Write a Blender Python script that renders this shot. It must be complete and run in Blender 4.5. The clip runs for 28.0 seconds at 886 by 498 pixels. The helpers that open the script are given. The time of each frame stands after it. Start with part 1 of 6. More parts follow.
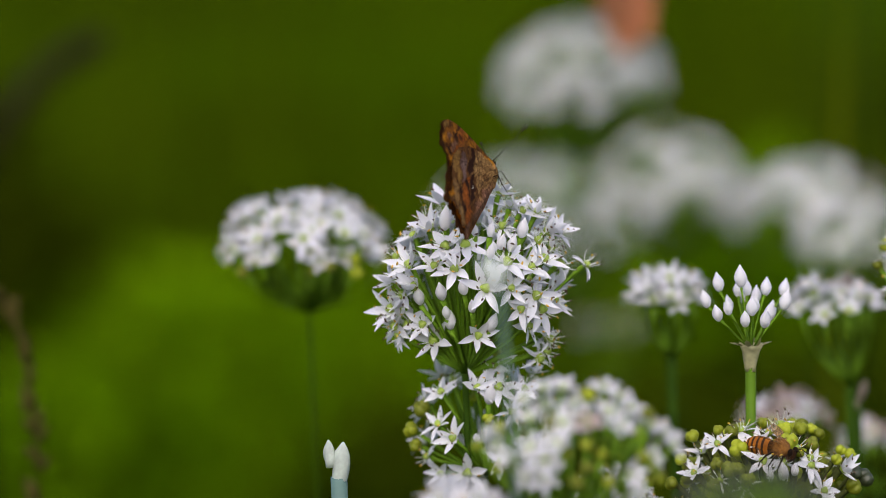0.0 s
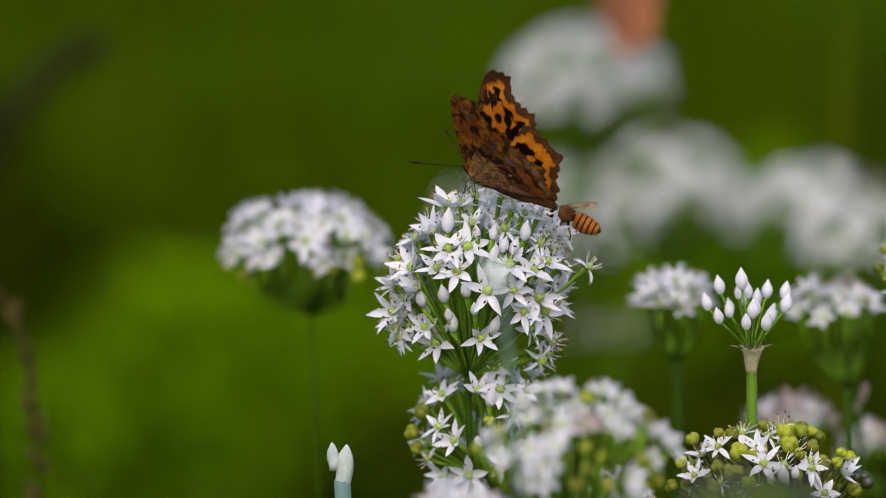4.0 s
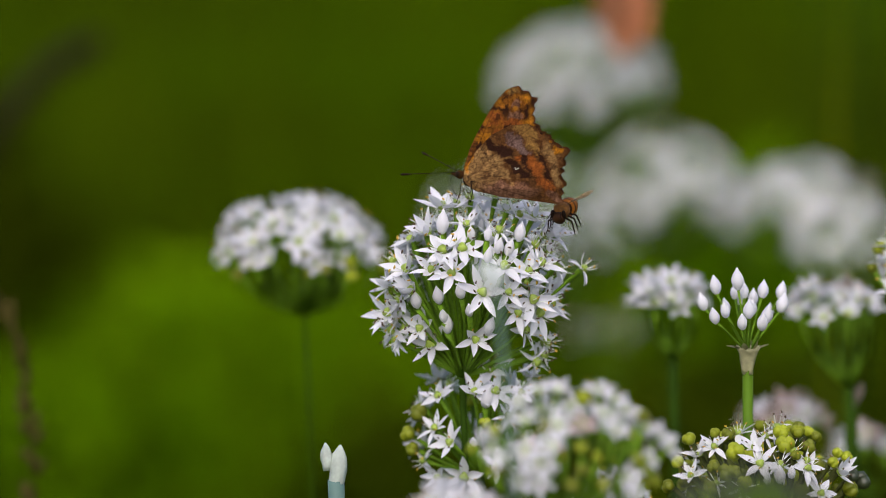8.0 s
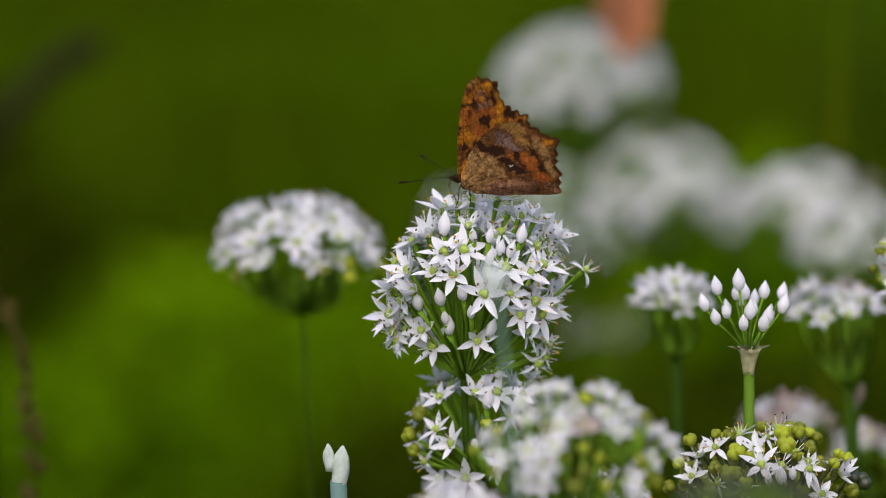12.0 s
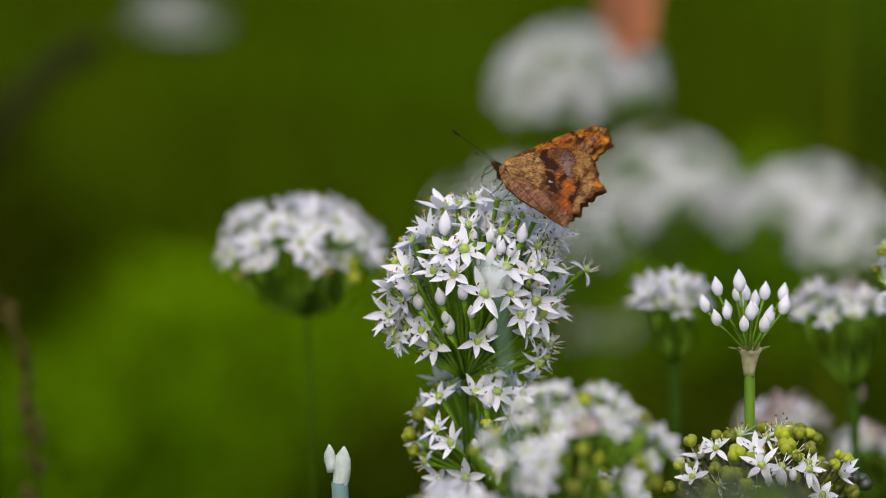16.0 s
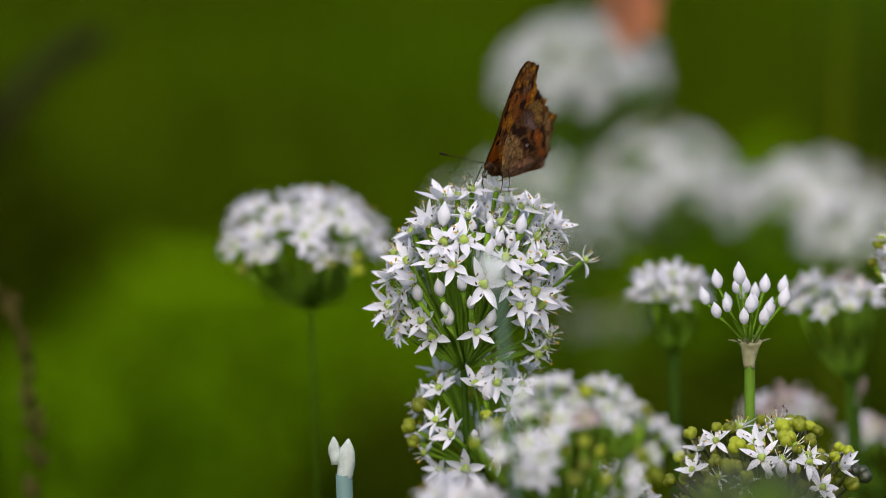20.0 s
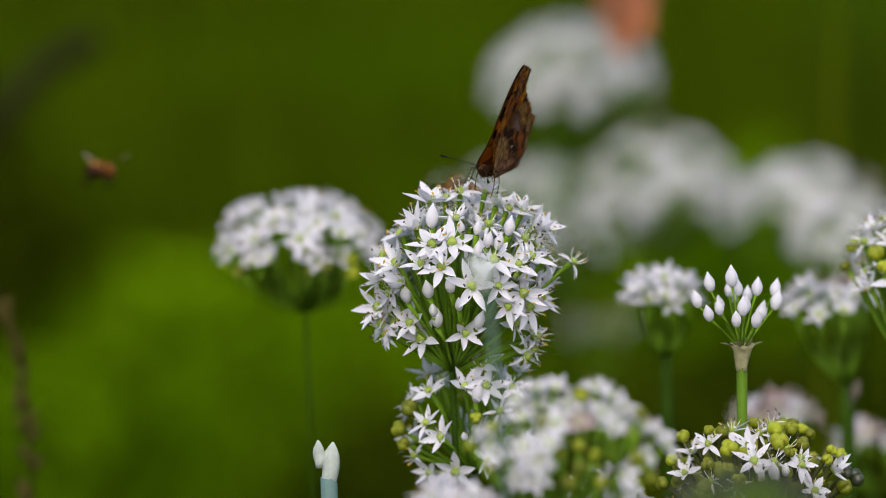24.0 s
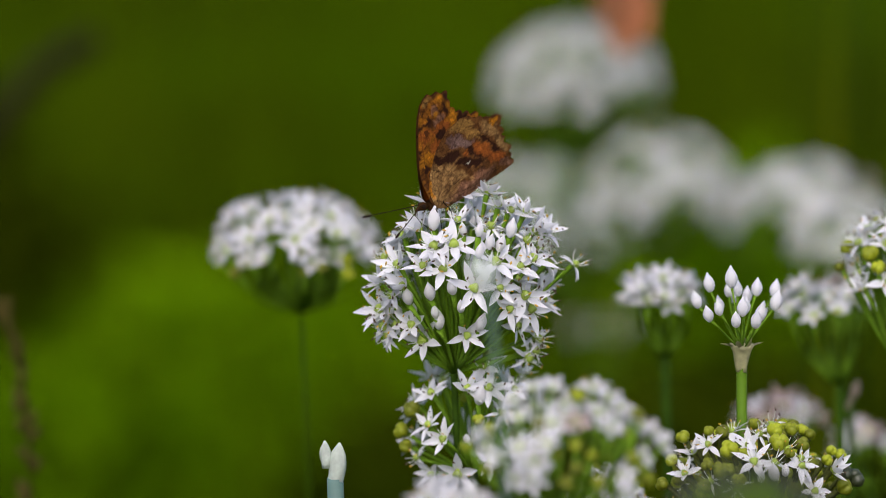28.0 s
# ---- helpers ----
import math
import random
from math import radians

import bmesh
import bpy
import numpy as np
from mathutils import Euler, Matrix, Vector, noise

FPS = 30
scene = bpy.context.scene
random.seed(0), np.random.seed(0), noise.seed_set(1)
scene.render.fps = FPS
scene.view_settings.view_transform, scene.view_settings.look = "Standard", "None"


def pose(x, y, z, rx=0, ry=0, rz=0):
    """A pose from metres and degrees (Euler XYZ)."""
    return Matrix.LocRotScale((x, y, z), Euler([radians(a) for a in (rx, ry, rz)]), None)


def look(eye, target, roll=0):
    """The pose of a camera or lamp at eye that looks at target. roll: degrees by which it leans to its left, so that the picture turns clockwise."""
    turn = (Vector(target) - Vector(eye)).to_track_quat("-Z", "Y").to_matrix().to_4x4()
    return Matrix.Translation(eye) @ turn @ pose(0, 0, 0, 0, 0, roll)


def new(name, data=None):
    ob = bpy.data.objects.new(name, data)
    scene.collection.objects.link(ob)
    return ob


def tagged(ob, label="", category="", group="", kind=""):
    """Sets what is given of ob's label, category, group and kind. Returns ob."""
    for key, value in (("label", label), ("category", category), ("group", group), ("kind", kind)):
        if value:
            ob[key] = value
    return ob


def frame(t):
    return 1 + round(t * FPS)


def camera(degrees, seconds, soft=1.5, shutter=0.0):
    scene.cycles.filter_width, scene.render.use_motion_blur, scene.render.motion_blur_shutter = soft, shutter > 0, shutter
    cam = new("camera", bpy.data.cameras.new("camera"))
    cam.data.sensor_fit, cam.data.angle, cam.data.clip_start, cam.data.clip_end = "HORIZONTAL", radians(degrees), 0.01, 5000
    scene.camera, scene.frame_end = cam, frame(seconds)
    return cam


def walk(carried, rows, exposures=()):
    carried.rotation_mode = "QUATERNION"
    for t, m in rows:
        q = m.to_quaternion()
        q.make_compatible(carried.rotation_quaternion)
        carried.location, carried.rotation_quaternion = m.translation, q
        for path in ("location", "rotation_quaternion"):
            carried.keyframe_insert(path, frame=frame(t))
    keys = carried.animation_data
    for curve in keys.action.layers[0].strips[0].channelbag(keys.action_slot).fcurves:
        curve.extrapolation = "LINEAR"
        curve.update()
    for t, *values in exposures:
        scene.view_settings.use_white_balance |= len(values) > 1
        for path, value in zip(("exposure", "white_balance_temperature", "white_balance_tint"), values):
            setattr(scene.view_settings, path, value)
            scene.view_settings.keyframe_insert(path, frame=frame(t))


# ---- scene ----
FOV, EYE, PITCH = 12.0, 0.65, -8.0
cam = camera(FOV, 28.0, soft=0.9, shutter=0.4)
cam.data.dof.use_dof = True
cam.data.dof.focus_distance = 1.026
cam.data.dof.aperture_fstop = 6.0
# seconds, turn and nod of the lens in degrees: a long lens on a tripod, nudged by the wind
SHAKE = [
    (0, 0.054, -0.039),
    (0.5, 0.031, -0.033),
    (1, 0.029, -0.040),
    (1.5, 0.037, -0.059),
    (2, 0.085, -0.024),
    (2.5, 0.108, -0.030),
    (3, 0.126, -0.036),
    (3.5, 0.087, -0.001),
    (5.5, 0.042, -0.009),
    (6, 0.008, 0.001),
    (6.5, 0.021, 0.023),
    (7, 0.025, -0.006),
    (7.5, 0.006, -0.007),
    (8, 0.000, 0.000),
    (8.5, -0.015, -0.007),
    (9, -0.014, 0.002),
    (9.5, 0.010, 0.017),
    (10, -0.013, 0.016),
    (10.5, 0.037, 0.018),
    (11, 0.047, 0.017),
    (11.5, 0.013, 0.007),
    (13.5, 0.065, 0.033),
    (14, 0.101, 0.008),
    (14.5, 0.106, 0.004),
    (15, 0.080, 0.005),
    (15.5, 0.060, 0.007),
    (16, 0.025, 0.023),
    (16.5, 0.013, 0.022),
    (17, 0.040, 0.011),
    (17.5, 0.052, 0.024),
    (18, 0.102, 0.007),
    (18.5, 0.111, -0.013),
    (19, 0.084, -0.017),
    (19.5, 0.038, -0.036),
    (20, 0.044, -0.080),
    (20.5, 0.029, -0.077),
    (21, 0.043, -0.070),
    (21.5, 0.022, -0.071),
    (23.5, -0.047, -0.023),
    (24, -0.043, -0.037),
    (24.5, -0.052, -0.038),
    (25, -0.040, -0.032),
    (25.5, -0.066, -0.045),
    (26, -0.056, -0.029),
    (26.5, -0.062, -0.042),
    (27, -0.048, -0.036),
    (27.5, -0.057, -0.021),
    (28, -0.052, -0.029),
]
walk(cam, [(t, pose(0, 0, EYE, 90 + PITCH + nod, 0, turn)) for t, turn, nod in SHAKE],
     exposures=[(0.0, 0.53, 6650, 15), (28.0, 0.53, 6650, 15)])

# ---- light: a bright, hazy sky ----
world = bpy.data.worlds.new("sky")
scene.world = world
world.use_nodes = True
sky = world.node_tree.nodes.new("ShaderNodeTexSky")
sky.sky_type, sky.sun_disc = "NISHITA", False
sky.sun_elevation, sky.sun_rotation = radians(49), radians(187)
sky.air_density, sky.dust_density, sky.ozone_density = 1.0, 3.0, 1.0
world.node_tree.links.new(sky.outputs[0], world.node_tree.nodes["Background"].inputs[0])
world.node_tree.nodes["Background"].inputs[1].default_value = 0.115
lamp = bpy.data.lights.new("sun", "SUN")
lamp.energy, lamp.angle, lamp.color = 1.2, radians(70), (1.0, 0.98, 0.97)
new("sun", lamp).matrix_basis = look((-0.3, -2.6, 3.0), (0, 0, 0))

# ---- materials ----


def material(name, base, rough=0.6, spread=0.25, scale=300.0, sheer=0.0, bump=0.0, tint=None, coat=0.0, per_object=0.12, gloss=0.5):
    """A surface whose colour wanders at two scales and from piece to piece; sheer: the share of light that it lets pass."""
    m = bpy.data.materials.new(name)
    m.use_nodes = True
    n, l = m.node_tree.nodes, m.node_tree.links
    shader, out = n["Principled BSDF"], n["Material Output"]
    place = n.new("ShaderNodeTexCoord")
    fine, broad = n.new("ShaderNodeTexNoise"), n.new("ShaderNodeTexNoise")
    fine.inputs["Scale"].default_value, broad.inputs["Scale"].default_value = scale, scale / 6
    fine.inputs["Detail"].default_value = 3
    for t in (fine, broad):
        l.new(place.outputs["Object"], t.inputs["Vector"])
    info = n.new("ShaderNodeObjectInfo")
    add = n.new("ShaderNodeMath")
    add.operation = "MULTIPLY_ADD"
    l.new(broad.outputs[0], add.inputs[0])
    add.inputs[1].default_value = 0.6
    part_fine = n.new("ShaderNodeMath")
    part_fine.operation = "MULTIPLY_ADD"
    l.new(fine.outputs[0], part_fine.inputs[0])
    part_fine.inputs[1].default_value = 0.4
    own = n.new("ShaderNodeMath")
    own.operation = "MULTIPLY_ADD"
    l.new(info.outputs["Random"], own.inputs[0])
    own.inputs[1].default_value, own.inputs[2].default_value = per_object * 2, -per_object
    l.new(own.outputs[0], part_fine.inputs[2])
    l.new(part_fine.outputs[0], add.inputs[2])
    ramp = n.new("ShaderNodeValToRGB")
    low = tint or tuple(c * (1 - spread) for c in base)
    high = tuple(min(1, c * (1 + spread)) for c in base)
    ramp.color_ramp.elements[0].position, ramp.color_ramp.elements[1].position = 0.3, 0.7
    ramp.color_ramp.elements[0].color, ramp.color_ramp.elements[1].color = (*low, 1), (*high, 1)
    l.new(add.outputs[0], ramp.inputs[0])
    l.new(ramp.outputs[0], shader.inputs["Base Color"])
    shader.inputs["Roughness"].default_value = rough
    shader.inputs["Coat Weight"].default_value = coat
    shader.inputs["Specular IOR Level"].default_value = gloss
    if bump:
        relief = n.new("ShaderNodeBump")
        relief.inputs["Strength"].default_value, relief.inputs["Distance"].default_value = bump, 0.0003
        l.new(fine.outputs[0], relief.inputs["Height"])
        l.new(relief.outputs[0], shader.inputs["Normal"])
    if sheer:
        glow, mix = n.new("ShaderNodeBsdfTranslucent"), n.new("ShaderNodeMixShader")
        l.new(ramp.outputs[0], glow.inputs[0])
        mix.inputs[0].default_value = sheer
        l.new(shader.outputs[0], mix.inputs[1])
        l.new(glow.outputs[0], mix.inputs[2])
        l.new(mix.outputs[0], out.inputs[0])
    return m


def marked(name, rough=0.75, sheer=0.3):
    """Wing scales: the markings come from the mesh's colours, broken up by a fine grain."""
    m = bpy.data.materials.new(name)
    m.use_nodes = True
    n, l = m.node_tree.nodes, m.node_tree.links
    shader, out = n["Principled BSDF"], n["Material Output"]
    marks = n.new("ShaderNodeAttribute")
    marks.attribute_name = "marks"
    place, grain = n.new("ShaderNodeTexCoord"), n.new("ShaderNodeTexNoise")
    grain.inputs["Scale"].default_value, grain.inputs["Detail"].default_value = 2500, 2
    l.new(place.outputs["Object"], grain.inputs["Vector"])
    ramp, mul = n.new("ShaderNodeValToRGB"), n.new("ShaderNodeMixRGB")
    ramp.color_ramp.elements[0].color, ramp.color_ramp.elements[1].color = (0.75, 0.75, 0.75, 1), (2.05, 2.05, 2.05, 1)
    mul.blend_type = "MULTIPLY"
    mul.inputs[0].default_value = 1
    l.new(grain.outputs[0], ramp.inputs[0])
    l.new(marks.outputs["Color"], mul.inputs[1])
    l.new(ramp.outputs[0], mul.inputs[2])
    l.new(mul.outputs[0], shader.inputs["Base Color"])
    shader.inputs["Roughness"].default_value = rough
    shader.inputs["Specular IOR Level"].default_value = 0.12
    glow, mix = n.new("ShaderNodeBsdfTranslucent"), n.new("ShaderNodeMixShader")
    l.new(mul.outputs[0], glow.inputs[0])
    mix.inputs[0].default_value = sheer
    l.new(shader.outputs[0], mix.inputs[1])
    l.new(glow.outputs[0], mix.inputs[2])
    l.new(mix.outputs[0], out.inputs[0])
    return m


PETAL = material("petal", (0.91, 0.912, 0.95), 0.5, 0.04, 500, sheer=0.45, bump=0.2, gloss=0.3, per_object=0.1)
PETAL_OLD = material("petal_old", (0.55, 0.42, 0.42), 0.55, 0.15, 500, sheer=0.25, bump=0.3)
BUD = material("bud", (0.9, 0.89, 0.92), 0.6, 0.06, 400, sheer=0.36, bump=0.25, gloss=0.25)
OVARY = material("ovary", (0.32, 0.44, 0.06), 0.4, 0.3, 900)
CAPSULE = material("capsule", (0.225, 0.265, 0.012), 0.5, 0.4, 260, bump=0.5, per_object=0.35, gloss=0.3)
DARK_CAPSULE = material("dark_capsule", (0.035, 0.045, 0.02), 0.4, 0.3, 260, coat=0.1)
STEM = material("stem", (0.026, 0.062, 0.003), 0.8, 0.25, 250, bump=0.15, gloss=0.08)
PALE_SPATHE = material("pale_spathe", (0.57, 0.64, 0.57), 0.7, 0.4, 420, sheer=0.2, bump=0.5, gloss=0.2)
WHITE_SPATHE = material("white_spathe", (0.68, 0.74, 0.72), 0.7, 0.25, 420, sheer=0.25, bump=0.4, gloss=0.2)
WITHERED = material("withered_spathe", (0.34, 0.27, 0.23), 0.75, 0.4, 420, sheer=0.2, bump=0.5, gloss=0.1)
BLUE_STEM = material("blue_stem", (0.1, 0.18, 0.16), 0.5, 0.25, 200, bump=0.15, gloss=0.25)
TEAL_STEM = material("teal_stem", (0.085, 0.15, 0.1), 0.6, 0.25, 200, bump=0.15, gloss=0.15)
FILAMENT = material("filament", (0.75, 0.78, 0.7), 0.5, 0.1, 900)
ANTHER = material("anther", (0.09, 0.05, 0.025), 0.7, 0.4, 2000)
POLLEN = material("pollen", (0.6, 0.37, 0.03), 0.8, 0.3, 2000, per_object=0.3)
# a lighter copy of STEM, with the light on the scape put into its colour
LIT_STEM = material("lit_stem", (0.075, 0.155, 0.006), 0.55, 0.25, 250, bump=0.15, gloss=0.15)
PEDICEL = material("pedicel", (0.13, 0.25, 0.014), 0.6, 0.3, 250, bump=0.1, gloss=0.12)
SPATHE = material("spathe", (0.42, 0.4, 0.22), 0.6, 0.55, 600, sheer=0.4, bump=0.4)
SEEDHEAD = material("seedhead", (0.06, 0.05, 0.012), 0.8, 0.4, 200, gloss=0.05)
DARK_LEAF = material("dark_leaf", (0.018, 0.018, 0.004), 0.6, 0.4, 60, sheer=0.1, gloss=0.05)
WING = marked("wing_scales", sheer=0.43)
FUR = material("fur", (0.045, 0.02, 0.006), 0.9, 0.5, 900, bump=0.8, gloss=0.05)
CHITIN = material("chitin", (0.018, 0.01, 0.006), 0.6, 0.4, 900, gloss=0.06)
BEE_FUR = material("bee_fur", (0.22, 0.09, 0.012), 0.9, 0.5, 1200, bump=0.8)
BEE_BAND = material("bee_band", (0.36, 0.12, 0.011), 0.6, 0.3, 900, bump=0.3, gloss=0.15)
BEE_DARK = material("bee_dark", (0.05, 0.02, 0.007), 0.6, 0.4, 900, bump=0.3, gloss=0.12)
# pale pinkish orange: light coming through the wings is put into the colour
PALE_LIT_WING = material("pale_lit_wing", (0.55, 0.23, 0.11), 0.8, 0.25, 400, sheer=0.25, gloss=0.1)
PALE_WING = material("pale_wing", (0.8, 0.82, 0.78), 0.7, 0.08, 300, sheer=0.25)


def clear_wing(name):
    m = bpy.data.materials.new(name)
    m.use_nodes = True
    n, l = m.node_tree.nodes, m.node_tree.links
    shader = n["Principled BSDF"]
    shader.inputs["Base Color"].default_value = (0.35, 0.22, 0.1, 1)
    shader.inputs["Roughness"].default_value = 0.25
    clear, mix = n.new("ShaderNodeBsdfTransparent"), n.new("ShaderNodeMixShader")
    clear.inputs[0].default_value = (0.9, 0.85, 0.75, 1)
    mix.inputs[0].default_value = 0.65
    l.new(shader.outputs[0], mix.inputs[1])
    l.new(clear.outputs[0], mix.inputs[2])
    l.new(mix.outputs[0], n["Material Output"].inputs[0])
    return m


BEE_WING = clear_wing("bee_wing")


def meadow(name, dark, mid, light, scale, sheer=0.0):
    """Greens that change from patch to patch over the plan."""
    m = bpy.data.materials.new(name)
    m.use_nodes = True
    n, l = m.node_tree.nodes, m.node_tree.links
    shader = n["Principled BSDF"]
    place = n.new("ShaderNodeNewGeometry")
    broad, fine, both = n.new("ShaderNodeTexNoise"), n.new("ShaderNodeTexNoise"), n.new("ShaderNodeMath")
    broad.inputs["Scale"].default_value, broad.inputs["Detail"].default_value = scale, 1.5
    fine.inputs["Scale"].default_value, fine.inputs["Detail"].default_value = scale * 14, 3
    for t in (broad, fine):
        l.new(place.outputs["Position"], t.inputs["Vector"])
    both.operation = "MULTIPLY_ADD"
    l.new(fine.outputs[0], both.inputs[0])
    both.inputs[1].default_value = 0.3
    l.new(broad.outputs[0], both.inputs[2])
    ramp = n.new("ShaderNodeValToRGB")
    e = ramp.color_ramp.elements
    e[0].position, e[1].position = 0.5, 0.8
    e[0].color, e[1].color = (*dark, 1), (*light, 1)
    e.new(0.63).color = (*mid, 1)
    l.new(both.outputs[0], ramp.inputs[0])
    l.new(ramp.outputs[0], shader.inputs["Base Color"])
    shader.inputs["Roughness"].default_value = 0.7
    shader.inputs["Specular IOR Level"].default_value = 0.0
    if sheer:
        glow, mix = n.new("ShaderNodeBsdfTranslucent"), n.new("ShaderNodeMixShader")
        l.new(ramp.outputs[0], glow.inputs[0])
        mix.inputs[0].default_value = sheer
        l.new(shader.outputs[0], mix.inputs[1])
        l.new(glow.outputs[0], mix.inputs[2])
        l.new(mix.outputs[0], n["Material Output"].inputs[0])
    return m


SOIL = meadow("soil_and_moss", (0.02, 0.03, 0.004), (0.035, 0.055, 0.004), (0.05, 0.085, 0.005), 0.8)
GRASS = meadow("grass", (0.028, 0.044, 0.001), (0.064, 0.104, 0.0012), (0.072, 0.148, 0.0012), 0.9, sheer=0.3)

# ---- mesh tools ----


def mesh_of(name, verts, faces, mats, index=None, smooth=True):
    me = bpy.data.meshes.new(name)
    me.from_pydata([tuple(v) for v in verts], [], faces)
    for m in mats if isinstance(mats, (list, tuple)) else [mats]:
        me.materials.append(m)
    if index is not None:
        me.polygons.foreach_set("material_index", index)
    me.polygons.foreach_set("use_smooth", [smooth] * len(me.polygons))
    me.update()
    return me


def part(name, me, parent=None, m=None, label=""):
    """One mesh object under a thing or under a part."""
    ob = new(name, me)
    ob.parent = parent
    if m is not None:
        ob.matrix_basis = m
    if label:
        ob["label"] = label
    return ob


def thing(name, label, category, group="", m=None, kind=""):
    ob = new(name)
    if m is not None:
        ob.matrix_basis = m
    ob.empty_display_size = 0.01
    return tagged(ob, label, category, group, kind)


def tube(points, radii, sides=7, close=True):
    """A round rod along points."""
    pts = [Vector(p) for p in points]
    verts, faces = [], []
    for i, p in enumerate(pts):
        d = (pts[min(i + 1, len(pts) - 1)] - pts[max(i - 1, 0)]).normalized()
        a = d.orthogonal().normalized() if abs(d.z) < 0.999 else Vector((1, 0, 0))
        if abs(d.z) < 0.999:
            a = Vector((0, 0, 1)).cross(d).normalized()
        b = d.cross(a)
        for k in range(sides):
            w = 2 * math.pi * k / sides
            verts.append(p + radii[i] * (math.cos(w) * a + math.sin(w) * b))
    for i in range(len(pts) - 1):
        for k in range(sides):
            j = (k + 1) % sides
            faces.append((i * sides + k, i * sides + j, (i + 1) * sides + j, (i + 1) * sides + k))
    if close:
        faces.append(tuple(range(sides))[::-1])
        faces.append(tuple((len(pts) - 1) * sides + k for k in range(sides)))
    return verts, faces


def lathe(profile, sides=10, lobes=0, depth=0.0):
    """A body of revolution about z from (radius, height) pairs, with optional lobes round it."""
    verts, faces = [], []
    for r, z in profile:
        for k in range(sides):
            w = 2 * math.pi * k / sides
            q = r * (1 - depth * (0.5 + 0.5 * math.cos(lobes * w))) if lobes else r
            verts.append(Vector((q * math.cos(w), q * math.sin(w), z)))
    for i in range(len(profile) - 1):
        for k in range(sides):
            j = (k + 1) % sides
            faces.append((i * sides + k, i * sides + j, (i + 1) * sides + j, (i + 1) * sides + k))
    faces.append(tuple(range(sides))[::-1])
    faces.append(tuple((len(profile) - 1) * sides + k for k in range(sides)))
    return verts, faces


def joined(pieces):
    """Several (verts, faces, slot, matrix) pieces as one list of verts, faces and slots."""
    verts, faces, slots = [], [], []
    for v, f, slot, m in pieces:
        o = len(verts)
        verts += [m @ Vector(p) for p in v]
        faces += [tuple(i + o for i in q) for q in f]
        slots += [slot] * len(f)
    return verts, faces, slots


def frame_of(normal, spin=0.0, at=(0, 0, 0)):
    """A pose whose z points along normal, turned about it by spin radians."""
    q = Vector(normal).to_track_quat("Z", "Y")
    return Matrix.Translation(at) @ q.to_matrix().to_4x4() @ Matrix.Rotation(spin, 4, "Z")


MM = 0.001
ONE = Matrix.Identity(4)


def petal_shape(length=5.4, width=2.3, cup=0.5, tip=0.35, seed=0):
    """A pointed tepal along x, thin, keeled and a little cupped, with an upper and a lower skin."""
    rnd = random.Random(seed)
    verts, faces = [], []
    rows_n, cols = 7, 5
    bend, twist = rnd.uniform(-0.5, 0.7), rnd.uniform(-0.15, 0.15)
    for skin in (1, -1):
        for i in range(rows_n):
            s = i / (rows_n - 1)
            w = width * 0.5 * (math.sin(math.pi * min(1, s * 0.93 + 0.09)) ** 0.8) * (1 - 0.25 * s)
            if i == rows_n - 1:
                w = 0.04
            for k in range(cols):
                c = k / (cols - 1) * 2 - 1
                z = cup * c * c * w * 0.5 - 0.05 * (1 - abs(c)) + bend * s * s + tip * s * s * s
                z += skin * 0.07 * (1 - c * c) * math.sin(math.pi * min(1, s + 0.05))
                verts.append((MM * length * s, MM * (c * w + twist * s * length * 0.3), MM * z))
    n = rows_n * cols
    for i in range(rows_n - 1):
        for k in range(cols - 1):
            a = i * cols + k
            faces.append((a, a + 1, a + cols + 1, a + cols))
            faces.append((n + a, n + a + cols, n + a + cols + 1, n + a + 1))
    return verts, faces


PETALS = [petal_shape(6.3, 2.5, 0.6, 0.3, 1), petal_shape(5.8, 2.25, 0.8, 0.6, 2), petal_shape(6.6, 2.35, 0.45, -0.4, 3), petal_shape(6.0, 2.65, 0.7, 0.1, 4)]
PETAL_MESHES = [mesh_of("petal", v, f, PETAL) for v, f in PETALS]
OVARY_SHAPE = lathe([(0.2 * MM, 0), (1.1 * MM, 0.25 * MM), (1.4 * MM, 0.95 * MM), (0.95 * MM, 1.75 * MM), (0.15 * MM, 1.9 * MM)], 12, 3, 0.28)
OVARY_MESH = mesh_of("ovary", *OVARY_SHAPE, OVARY)


def stamen_pieces(seed):
    rnd = random.Random(seed)
    out = []
    for k in range(6):
        a = math.pi / 6 + k * math.pi / 3 + rnd.uniform(-0.2, 0.2)
        lean, long = rnd.uniform(0.45, 0.9), rnd.uniform(3.9, 5.2)
        top = Vector((math.sin(lean) * math.cos(a), math.sin(lean) * math.sin(a), math.cos(lean))) * long * MM
        mid = Vector((top.x * 0.6, top.y * 0.6, top.z * 0.45))
        v, f = tube([(0, 0, 0.2 * MM), mid, top], [0.16 * MM, 0.12 * MM, 0.08 * MM], 4)
        out.append((v, f, 0, ONE))
        v, f = lathe([(0.08 * MM, -0.5 * MM), (0.21 * MM, -0.2 * MM), (0.2 * MM, 0.2 * MM), (0.06 * MM, 0.45 * MM)], 6)
        tilt = frame_of((rnd.uniform(-1, 1), rnd.uniform(-1, 1), 0.4), 0, top)
        out.append((v, f, 1 if rnd.random() < 0.65 else 2, tilt))
    return out


STAMEN_MESHES = []
for _k in range(5):
    _p = stamen_pieces(_k)
    for _i in range(0, 12, 2):
        _v, _f, _s = joined(_p[_i : _i + 2])
        STAMEN_MESHES.append(mesh_of("stamen", _v, _f, [FILAMENT, ANTHER, POLLEN], _s))


